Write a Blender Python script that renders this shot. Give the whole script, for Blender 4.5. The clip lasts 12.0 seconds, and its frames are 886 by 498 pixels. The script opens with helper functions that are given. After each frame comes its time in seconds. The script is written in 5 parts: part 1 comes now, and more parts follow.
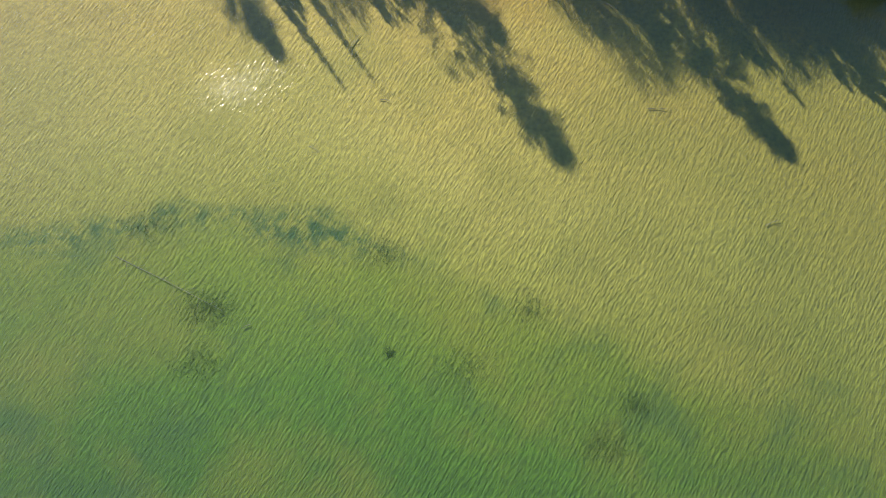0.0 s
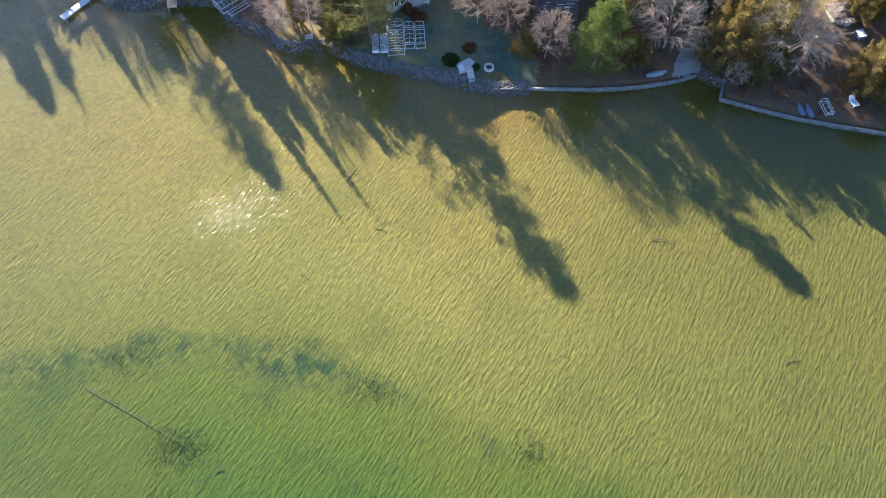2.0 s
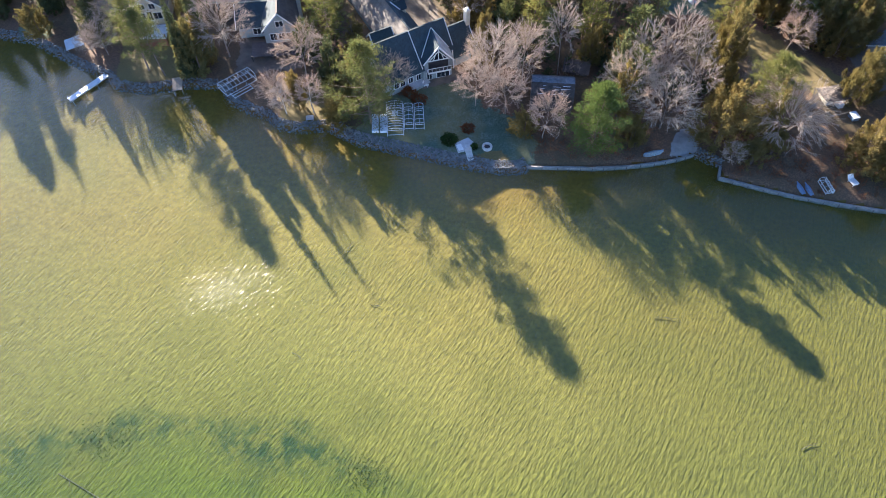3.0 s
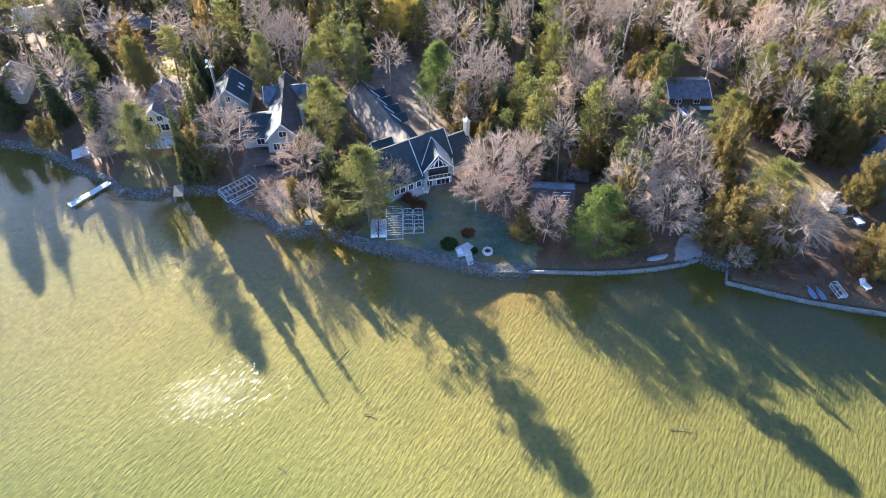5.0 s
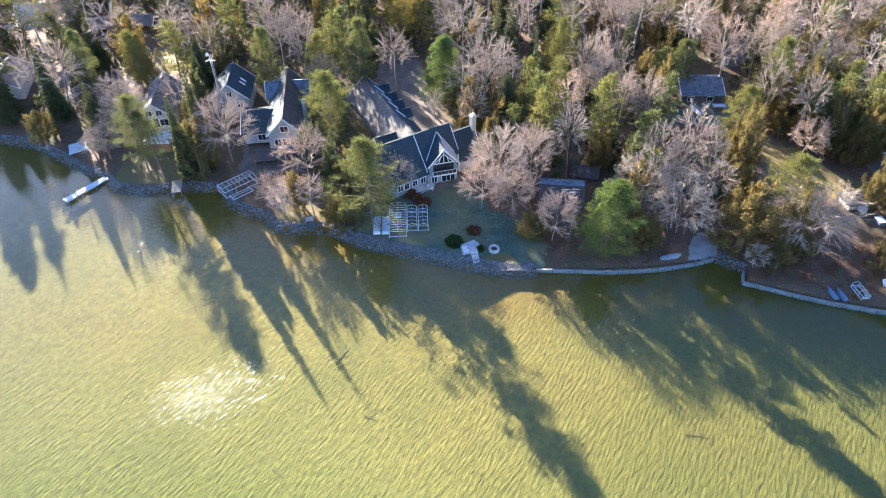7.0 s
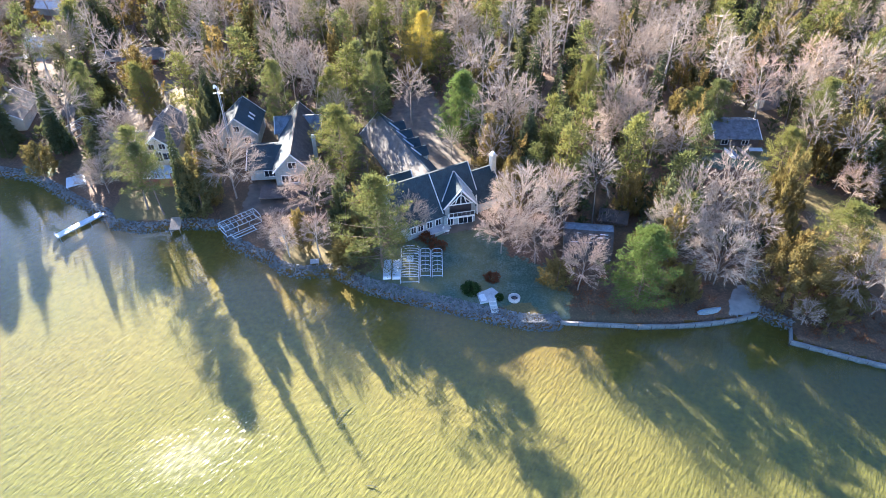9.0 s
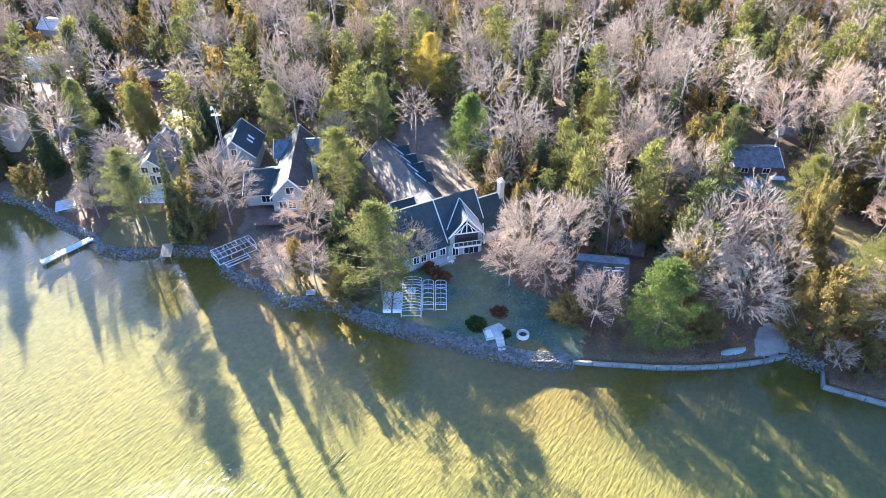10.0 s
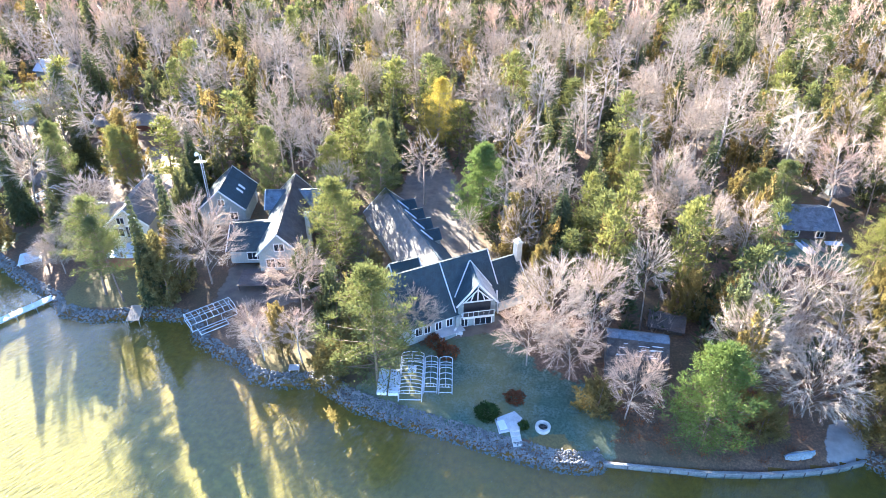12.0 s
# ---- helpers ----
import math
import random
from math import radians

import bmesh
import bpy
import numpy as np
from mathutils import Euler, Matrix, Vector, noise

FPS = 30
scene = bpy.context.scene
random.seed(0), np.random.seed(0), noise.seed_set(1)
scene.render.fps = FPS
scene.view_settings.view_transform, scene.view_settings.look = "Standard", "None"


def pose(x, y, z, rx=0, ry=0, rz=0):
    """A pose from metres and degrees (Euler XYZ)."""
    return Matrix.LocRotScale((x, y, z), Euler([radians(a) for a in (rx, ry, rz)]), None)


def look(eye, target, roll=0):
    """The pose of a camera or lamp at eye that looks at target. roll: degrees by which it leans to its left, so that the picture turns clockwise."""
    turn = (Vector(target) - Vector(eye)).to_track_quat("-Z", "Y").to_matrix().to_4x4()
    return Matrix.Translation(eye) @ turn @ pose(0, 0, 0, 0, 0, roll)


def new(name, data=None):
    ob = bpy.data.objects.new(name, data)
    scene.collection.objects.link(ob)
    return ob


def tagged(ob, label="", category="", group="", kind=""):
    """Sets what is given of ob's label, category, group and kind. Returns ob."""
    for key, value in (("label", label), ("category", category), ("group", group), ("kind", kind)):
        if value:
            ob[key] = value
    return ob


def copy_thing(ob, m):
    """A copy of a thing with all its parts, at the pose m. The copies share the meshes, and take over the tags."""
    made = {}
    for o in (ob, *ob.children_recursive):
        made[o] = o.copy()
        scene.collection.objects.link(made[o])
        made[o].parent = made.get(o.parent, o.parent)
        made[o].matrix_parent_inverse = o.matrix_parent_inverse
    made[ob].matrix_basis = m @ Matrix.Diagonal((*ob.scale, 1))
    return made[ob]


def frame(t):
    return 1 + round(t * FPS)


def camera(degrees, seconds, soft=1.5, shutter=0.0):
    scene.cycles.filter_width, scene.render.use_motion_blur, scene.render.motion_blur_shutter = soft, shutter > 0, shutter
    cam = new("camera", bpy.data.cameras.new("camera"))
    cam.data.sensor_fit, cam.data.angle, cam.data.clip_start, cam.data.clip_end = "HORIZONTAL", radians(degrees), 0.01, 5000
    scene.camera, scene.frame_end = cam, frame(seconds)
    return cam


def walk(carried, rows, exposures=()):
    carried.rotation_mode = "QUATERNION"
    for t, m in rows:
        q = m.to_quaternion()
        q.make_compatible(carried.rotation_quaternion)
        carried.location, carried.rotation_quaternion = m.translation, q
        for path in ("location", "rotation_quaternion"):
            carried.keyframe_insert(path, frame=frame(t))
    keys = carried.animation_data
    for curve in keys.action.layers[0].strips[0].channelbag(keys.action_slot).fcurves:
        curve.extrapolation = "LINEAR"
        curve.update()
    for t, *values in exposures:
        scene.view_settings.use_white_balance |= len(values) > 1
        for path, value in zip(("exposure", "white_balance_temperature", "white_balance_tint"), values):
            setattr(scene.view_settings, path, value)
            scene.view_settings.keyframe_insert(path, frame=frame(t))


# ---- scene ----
cam = camera(67.91, 12.0, soft=0.8)
# seconds, eye x, y, z, heading to the left, pitch, lean to the right (degrees)
ROWS = [
    (0.0, -2.98, 18.36, 94.37, -2.36, -74.46, -0.68),
    (0.5, -2.64, 18.94, 93.25, -2.01, -72.82, -0.48),
    (1.0, -2.29, 19.49, 91.96, -1.54, -69.99, -0.35),
    (1.5, -1.87, 19.70, 90.76, -1.16, -66.54, -0.06),
    (2.0, -1.37, 19.90, 89.42, -0.80, -62.89, 0.16),
    (2.5, -0.84, 19.82, 87.99, -0.53, -59.09, 0.26),
    (3.0, -0.54, 19.61, 86.49, -0.38, -55.23, 0.33),
    (3.5, -0.30, 19.44, 84.80, -0.32, -51.17, 0.39),
    (5.5, 0.06, 19.57, 80.77, 0.00, -44.11, 0.46),
    (6.0, 0.15, 19.69, 79.74, 0.16, -44.20, 0.53),
    (6.5, 0.17, 20.06, 78.57, 0.35, -44.26, 0.60),
    (7.0, 0.12, 20.81, 77.33, 0.55, -43.60, 0.55),
    (9.0, -0.47, 27.64, 71.40, 1.96, -39.68, 0.26),
    (9.5, -0.36, 30.23, 69.75, 2.39, -38.57, 0.23),
    (10.0, -0.17, 33.10, 68.18, 2.79, -37.49, 0.19),
    (10.5, -0.05, 36.11, 66.57, 3.14, -36.37, 0.09),
    (11.0, 0.04, 39.25, 64.95, 3.50, -35.27, 0.01),
    (11.5, 0.05, 42.53, 63.35, 3.86, -34.15, -0.07),
    (12.0, 0.01, 45.84, 61.63, 4.23, -33.01, -0.14),
]


def aim(x, y, z, heading, pitch, lean):
    h, p = radians(heading), radians(pitch)
    way = Vector((-math.sin(h) * math.cos(p), math.cos(h) * math.cos(p), math.sin(p)))
    eye = Vector((x, y, z))
    return look(eye, eye + way, -lean)


EXPOSURES = [(0.0, 2.81, 5650, 9), (2.0, 2.87, 5440, 12.5), (5.5, 3.26, 5250, 15), (9.5, 3.57, 5120, 13.5), (12.0, 4.1, 5080, 10.5)]
walk(cam, [(t, aim(*row)) for t, *row in ROWS], EXPOSURES)

# ---- light ----
SUN_HEIGHT, SUN_LEFT = 19.0, 33.0
world = bpy.data.worlds.new("sky")
scene.world = world
world.use_nodes = True
sky = world.node_tree.nodes.new("ShaderNodeTexSky")
sky.sky_type, sky.sun_disc = "NISHITA", False
sky.ozone_density, sky.dust_density, sky.air_density = 2.2, 0.5, 0.68
sky.sun_elevation, sky.sun_rotation = radians(SUN_HEIGHT), radians(-SUN_LEFT)
world.node_tree.links.new(sky.outputs[0], world.node_tree.nodes["Background"].inputs[0])
world.node_tree.nodes["Background"].inputs[1].default_value = 0.052
sun = new("sun", bpy.data.lights.new("sun", "SUN"))
sun.data.energy, sun.data.angle, sun.data.color = 5.0, radians(0.5), (1.0, 0.80, 0.55)
toward = Vector((-math.sin(radians(SUN_LEFT)), math.cos(radians(SUN_LEFT)), math.tan(radians(SUN_HEIGHT))))
sun.matrix_world = look(toward * 300, (0, 0, 0))


# ---- materials ----
def nodes_of(name):
    m = bpy.data.materials.new(name)
    m.use_nodes = True
    t = m.node_tree
    t.nodes.clear()
    return m, t, t.nodes.new("ShaderNodeOutputMaterial")


def add(t, kind, **values):
    n = t.nodes.new(kind)
    for key, value in values.items():
        n.inputs[key.replace("_", " ")].default_value = value
    return n


def noise_of(t, scale, detail=3.0, rough=0.55, vector=None):
    n = add(t, "ShaderNodeTexNoise", Scale=scale, Detail=detail, Roughness=rough)
    if vector is None:
        vector = place_of(t)
    t.links.new(vector, n.inputs["Vector"])
    return n.outputs[0]


def place_of(t):
    return t.nodes.new("ShaderNodeNewGeometry").outputs["Position"]


def own_place(t):
    return t.nodes.new("ShaderNodeTexCoord").outputs["Object"]


def ramp_of(t, fac, stops):
    n = t.nodes.new("ShaderNodeValToRGB")
    e = n.color_ramp.elements
    while len(e) < len(stops):
        e.new(0.5)
    for el, (p, c) in zip(e, stops):
        el.position, el.color = p, (*c, 1)
    t.links.new(fac, n.inputs[0])
    return n.outputs[0]


def mix_of(t, fac, a, b, how="MIX"):
    n = t.nodes.new("ShaderNodeMix")
    n.data_type, n.blend_type = "RGBA", how
    for value, slot in ((fac, 0), (a, 6), (b, 7)):
        if isinstance(value, (int, float)):
            n.inputs[slot].default_value = value
        elif isinstance(value, tuple):
            n.inputs[slot].default_value = (*value, 1)
        else:
            t.links.new(value, n.inputs[slot])
    return n.outputs[2]


def sums(t, how, a, b):
    n = t.nodes.new("ShaderNodeMath")
    n.operation = how
    for i, v in enumerate((a, b)):
        if isinstance(v, (int, float)):
            n.inputs[i].default_value = v
        else:
            t.links.new(v, n.inputs[i])
    return n.outputs[0]


def bump_of(t, height, strength, distance):
    n = add(t, "ShaderNodeBump", Strength=strength, Distance=distance)
    t.links.new(height, n.inputs["Height"])
    return n.outputs[0]


def surface(name, dark, light, scale=1.0, rough=0.8, bump=0.3, depth=0.03, metal=0.0, own=True, stain=0.35, random_tint=0.0):
    """A plain solid surface with grain, blotches and relief."""
    m, t, out = nodes_of(name)
    b = add(t, "ShaderNodeBsdfPrincipled", Roughness=rough, Metallic=metal)
    v = own_place(t) if own else place_of(t)
    fine, broad = noise_of(t, scale * 9, 4, 0.6, v), noise_of(t, scale, 3, 0.55, v)
    col = ramp_of(t, fine, [(0.3, dark), (0.7, light)])
    shade = ramp_of(t, broad, [(0.35, (1 - stain,) * 3), (0.65, (1, 1, 1))])
    col = mix_of(t, 1.0, col, shade, "MULTIPLY")
    if random_tint:
        r = t.nodes.new("ShaderNodeObjectInfo").outputs["Random"]
        col = mix_of(t, 1.0, col, ramp_of(t, r, [(0, (1 - random_tint,) * 3), (1, (1 + random_tint * 0.4,) * 3)]), "MULTIPLY")
    t.links.new(col, b.inputs["Base Color"])
    t.links.new(bump_of(t, fine, bump, depth), b.inputs["Normal"])
    t.links.new(b.outputs[0], out.inputs[0])
    return m


def foliage(name, stops, glow=0.35, brightness=1.0):
    """Leaves and needles: each clump its own shade, each tree its own tint, some light passing through."""
    m, t, out = nodes_of(name)
    per = t.nodes.new("ShaderNodeObjectInfo").outputs["Random"]
    isle = t.nodes.new("ShaderNodeNewGeometry").outputs["Random Per Island"]
    col = ramp_of(t, per, stops)
    patch = noise_of(t, 0.55, 3, 0.6, own_place(t))
    col = mix_of(t, ramp_of(t, patch, [(0.48, (0,) * 3), (0.72, (0.5,) * 3)]), col, mix_of(t, 1.0, col, (1.3, 1.05, 0.9), "MULTIPLY"))
    col = mix_of(t, 1.0, col, ramp_of(t, isle, [(0, (0.84 * brightness,) * 3), (1, (1.12 * brightness,) * 3)]), "MULTIPLY")
    d, s = add(t, "ShaderNodeBsdfDiffuse"), add(t, "ShaderNodeBsdfTranslucent")
    g = add(t, "ShaderNodeMixShader", Fac=glow)
    t.links.new(col, d.inputs[0])
    t.links.new(mix_of(t, 1.0, col, (1.06, 1.04, 0.8), "MULTIPLY"), s.inputs[0])
    t.links.new(d.outputs[0], g.inputs[1])
    t.links.new(s.outputs[0], g.inputs[2])
    t.links.new(g.outputs[0], out.inputs[0])
    return m


def bark(name, stops):
    m, t, out = nodes_of(name)
    b = add(t, "ShaderNodeBsdfPrincipled", Roughness=0.9)
    per = t.nodes.new("ShaderNodeObjectInfo").outputs["Random"]
    col = ramp_of(t, per, stops)
    grain = noise_of(t, 3.0, 4, 0.6, own_place(t))
    col = mix_of(t, 1.0, col, ramp_of(t, grain, [(0.3, (0.6,) * 3), (0.7, (1.15,) * 3)]), "MULTIPLY")
    t.links.new(col, b.inputs["Base Color"])
    t.links.new(b.outputs[0], out.inputs[0])
    return m


def water_material():
    """Clear rippled water, with one stretch ruffled by a gust of wind."""
    m, t, out = nodes_of("lake_water")
    p = place_of(t)
    mapping = add(t, "ShaderNodeMapping", Rotation=(0, 0, radians(52)), Scale=(2.2, 0.72, 1.0))
    mapping.vector_type = "TEXTURE"
    t.links.new(p, mapping.inputs[0])
    swell = noise_of(t, 1.0, 2.0, 0.5, mapping.outputs[0])
    chop = noise_of(t, 1.9, 2.0, 0.6, mapping.outputs[0])
    crest = sums(t, "MAXIMUM", sums(t, "SUBTRACT", chop, 0.61), 0.0)
    h = sums(t, "ADD", sums(t, "ADD", sums(t, "MULTIPLY", swell, 0.3), sums(t, "MULTIPLY", chop, 0.1)), sums(t, "MULTIPLY", crest, 1.6))
    n = bump_of(t, h, 1.0, 0.11)
    # the gust: a ragged oval of finer, steeper ripples
    oval = add(t, "ShaderNodeMapping", Location=(-33.5, 72.5, 0), Rotation=(0, 0, radians(14)), Scale=(12.0, 6.5, 1.0))
    oval.vector_type = "TEXTURE"
    t.links.new(p, oval.inputs[0])
    far = t.nodes.new("ShaderNodeVectorMath")
    far.operation = "LENGTH"
    t.links.new(oval.outputs[0], far.inputs[0])
    ragged = sums(t, "ADD", far.outputs["Value"], sums(t, "MULTIPLY", sums(t, "SUBTRACT", noise_of(t, 0.35, 4, 0.65, p), 0.5), 1.3))
    streaks = ramp_of(t, chop, [(0.36, (0.55,) * 3), (0.6, (1,) * 3)])
    gust = mix_of(t, 1.0, ramp_of(t, ragged, [(0.15, (1,) * 3), (1.1, (0,) * 3)]), streaks, "MULTIPLY")
    gloss = add(t, "ShaderNodeBsdfGlossy", Color=(1, 1, 1, 1))
    t.links.new(sums(t, "ADD", sums(t, "MULTIPLY", gust, 0.46), 0.022), gloss.inputs["Roughness"])
    clear = add(t, "ShaderNodeBsdfTransparent", Color=(0.84, 0.925, 0.85, 1))
    f = add(t, "ShaderNodeLayerWeight", Blend=0.5)
    t.links.new(n, gloss.inputs["Normal"])
    t.links.new(n, f.inputs["Normal"])
    x = t.nodes.new("ShaderNodeMixShader")
    mirror = sums(t, "ADD", sums(t, "MULTIPLY", sums(t, "POWER", f.outputs["Facing"], 4.3), 0.966), 0.034)
    t.links.new(mirror, x.inputs[0])
    t.links.new(clear.outputs[0], x.inputs[1])
    t.links.new(gloss.outputs[0], x.inputs[2])
    t.links.new(x.outputs[0], out.inputs[0])
    return m


def bed_material():
    """Sand and marl, tan near the shore, overgrown with green weed further out, darker weed beds in patches."""
    m, t, out = nodes_of("lake_bed_sand")
    b = add(t, "ShaderNodeBsdfPrincipled", Roughness=0.95)
    p = place_of(t)
    parts = t.nodes.new("ShaderNodeSeparateXYZ")
    t.links.new(p, parts.inputs[0])
    warp = noise_of(t, 0.028, 4, 0.6, p)
    # distance from the edge of the weed, which runs obliquely off the shore
    line = sums(t, "ADD", parts.outputs[1], sums(t, "MULTIPLY", sums(t, "MAXIMUM", parts.outputs[0], -20.0), 0.40))
    line = sums(t, "ADD", line, sums(t, "MULTIPLY", sums(t, "SUBTRACT", warp, 0.5), 26.0))
    scaled = sums(t, "DIVIDE", sums(t, "ADD", line, 18.2), 130.0)
    col = ramp_of(t, scaled, [(0.08, (0.013, 0.046, 0.001)), (0.28, (0.042, 0.083, 0.001)), (0.41, (0.09, 0.111, 0.004)),
                              (0.47, (0.153, 0.142, 0.019)), (0.58, (0.202, 0.166, 0.032)), (0.75, (0.23, 0.162, 0.028))])
    shallow = ramp_of(t, sums(t, "ADD", parts.outputs[2], 1.0), [(0.05, (1, 1, 1)), (0.32, (1, 0.76, 0.38)), (0.9, (0.72, 0.5, 0.25))])
    col = mix_of(t, 1.0, col, shallow, "MULTIPLY")
    east = ramp_of(t, sums(t, "DIVIDE", parts.outputs[0], 100.0), [(0.02, (1, 1, 1)), (0.5, (0.58, 0.67, 0.44))])
    col = mix_of(t, 1.0, col, east, "MULTIPLY")
    western = ramp_of(t, sums(t, "DIVIDE", sums(t, "ADD", parts.outputs[0], 100.0), 100.0), [(0.3, (0.8, 0.78, 0.85)), (0.72, (1.04, 1, 1.1))])
    col = mix_of(t, 1.0, col, western, "MULTIPLY")
    fine = noise_of(t, 1.3, 4, 0.65, p)
    col = mix_of(t, 1.0, col, ramp_of(t, fine, [(0.3, (0.7,) * 3), (0.7, (1.2,) * 3)]), "MULTIPLY")
    stain = noise_of(t, 0.05, 4, 0.6, p)
    col = mix_of(t, ramp_of(t, stain, [(0.46, (0,) * 3), (0.68, (0.5,) * 3)]), col, (0.11, 0.096, 0.011))
    # a ragged belt of dark weed along the edge on the western side, and loose patches beyond it
    tuft = noise_of(t, 0.45, 6, 0.7, p)
    belt = ramp_of(t, scaled, [(0.42, (0,) * 3), (0.445, (0.9,) * 3), (0.455, (0.9,) * 3), (0.475, (0,) * 3)])
    west = ramp_of(t, sums(t, "DIVIDE", sums(t, "ADD", parts.outputs[0], 90.0), 120.0), [(0.0, (0.8,) * 3), (0.62, (1,) * 3), (0.76, (0,) * 3)])
    mask = mix_of(t, 1.0, mix_of(t, 1.0, belt, west, "MULTIPLY"), ramp_of(t, tuft, [(0.42, (0.1,) * 3), (0.58, (1,) * 3)]), "MULTIPLY")
    beds = noise_of(t, 0.075, 6, 0.66, p)
    near_edge = ramp_of(t, scaled, [(0.05, (0.9,) * 3), (0.42, (0.8,) * 3), (0.55, (0.15,) * 3)])
    loose = mix_of(t, 1.0, ramp_of(t, beds, [(0.53, (0,) * 3), (0.66, (0.65,) * 3)]), near_edge, "MULTIPLY")
    mask = mix_of(t, 1.0, mask, loose, "ADD")
    col = mix_of(t, mask, col, (0.018, 0.042, 0.008))
    t.links.new(col, b.inputs["Base Color"])
    mapping = add(t, "ShaderNodeMapping", Rotation=(0, 0, radians(58)), Scale=(1.3, 0.42, 1.0))
    mapping.vector_type = "TEXTURE"
    t.links.new(p, mapping.inputs[0])
    ripple = noise_of(t, 1.0, 3, 0.55, mapping.outputs[0])
    t.links.new(bump_of(t, ripple, 1.0, 0.16), b.inputs["Normal"])
    t.links.new(b.outputs[0], out.inputs[0])
    return m


def ground_material():
    """Leaf litter, with frosted lawn, worn asphalt and pale concrete where the surface mask says so."""
    m, t, out = nodes_of("ground_litter")
    b = add(t, "ShaderNodeBsdfPrincipled", Roughness=0.92)
    p = place_of(t)
    fine, mid, broad = noise_of(t, 3.5, 5, 0.65, p), noise_of(t, 0.55, 4, 0.6, p), noise_of(t, 0.09, 3, 0.5, p)
    litter = ramp_of(t, fine, [(0.25, (0.05, 0.031, 0.018)), (0.5, (0.12, 0.07, 0.04)), (0.75, (0.24, 0.135, 0.07))])
    litter = mix_of(t, ramp_of(t, broad, [(0.4, (0,) * 3), (0.65, (0.75,) * 3)]), litter, (0.08, 0.066, 0.03))
    litter = mix_of(t, ramp_of(t, mid, [(0.48, (0,) * 3), (0.66, (0.65,) * 3)]), litter, ramp_of(t, fine, [(0.35, (0.09, 0.05, 0.026)), (0.7, (0.25, 0.15, 0.075))]))
    lawn = ramp_of(t, fine, [(0.25, (0.035, 0.064, 0.042)), (0.75, (0.085, 0.12, 0.07))])
    lawn = mix_of(t, ramp_of(t, broad, [(0.45, (0,) * 3), (0.7, (0.8,) * 3)]), lawn, (0.24, 0.19, 0.06))
    frost = mix_of(t, 1.0, ramp_of(t, mid, [(0.45, (0.05,) * 3), (0.68, (0.4,) * 3)]), ramp_of(t, fine, [(0.4, (0,) * 3), (0.6, (1,) * 3)]), "MULTIPLY")
    lawn = mix_of(t, frost, lawn, (0.24, 0.275, 0.255))
    asphalt = ramp_of(t, mid, [(0.3, (0.10, 0.082, 0.066)), (0.7, (0.18, 0.148, 0.115))])
    pale = ramp_of(t, mid, [(0.3, (0.20, 0.185, 0.17)), (0.7, (0.33, 0.305, 0.28))])
    dry = ramp_of(t, fine, [(0.25, (0.085, 0.066, 0.024)), (0.75, (0.2, 0.15, 0.05))])
    attr = t.nodes.new("ShaderNodeAttribute")
    attr.attribute_name = "surface_mask"
    rgb = t.nodes.new("ShaderNodeSeparateColor")
    t.links.new(attr.outputs[0], rgb.inputs[0])
    col = litter
    for slot, other in ((rgb.outputs[0], lawn), (attr.outputs["Alpha"], dry), (rgb.outputs[1], asphalt), (rgb.outputs[2], pale)):
        ragged = sums(t, "ADD", slot, sums(t, "MULTIPLY", sums(t, "SUBTRACT", mid, 0.5), 1.6))
        col = mix_of(t, ramp_of(t, ragged, [(0.42, (0,) * 3), (0.58, (1,) * 3)]), col, other)
    t.links.new(col, b.inputs["Base Color"])
    t.links.new(bump_of(t, fine, 0.6, 0.08), b.inputs["Normal"])
    t.links.new(b.outputs[0], out.inputs[0])
    return m


WATER, BED, GROUND = water_material(), bed_material(), ground_material()
BARK_GREY = bark("grey_bark", [(0, (0.24, 0.19, 0.15)), (0.5, (0.29, 0.235, 0.19)), (1, (0.34, 0.285, 0.235))])
TWIG = bark("pinkish_twigs", [(0, (0.51, 0.375, 0.275)), (0.35, (0.52, 0.40, 0.30)), (0.7, (0.46, 0.37, 0.285)), (1, (0.52, 0.43, 0.335))])
TWIG_GREY = bark("grey_twigs", [(0, (0.41, 0.325, 0.24)), (0.4, (0.46, 0.375, 0.285)), (0.7, (0.39, 0.315, 0.245)), (1, (0.49, 0.41, 0.32))])
BARK_WHITE = bark("white_bark", [(0, (0.42, 0.36, 0.30)), (1, (0.52, 0.465, 0.40))])
BARK_BROWN = bark("brown_bark", [(0, (0.13, 0.09, 0.065)), (1, (0.22, 0.16, 0.12))])
CEDAR_LEAF = foliage("cedar_sprays", [(0, (0.185, 0.157, 0.06)), (0.35, (0.225, 0.165, 0.062)), (0.65, (0.145, 0.14, 0.06)), (1, (0.105, 0.118, 0.06))], 0.32)
FIR_LEAF = foliage("fir_needles", [(0, (0.095, 0.138, 0.046)), (1, (0.115, 0.152, 0.048))], 0.3)
GOLD_LEAF = foliage("olive_cedar_sprays", [(0, (0.20, 0.158, 0.062)), (0.5, (0.175, 0.15, 0.06)), (1, (0.225, 0.172, 0.066))], 0.32)
PINE_LEAF = foliage("pine_needles", [(0, (0.17, 0.172, 0.055)), (0.4, (0.14, 0.15, 0.055)), (0.8, (0.11, 0.128, 0.055)), (1, (0.195, 0.188, 0.058))], 0.3)
SPRUCE_LEAF = foliage("spruce_needles", [(0, (0.08, 0.092, 0.048)), (0.6, (0.10, 0.112, 0.052)), (1, (0.135, 0.13, 0.056))], 0.28)
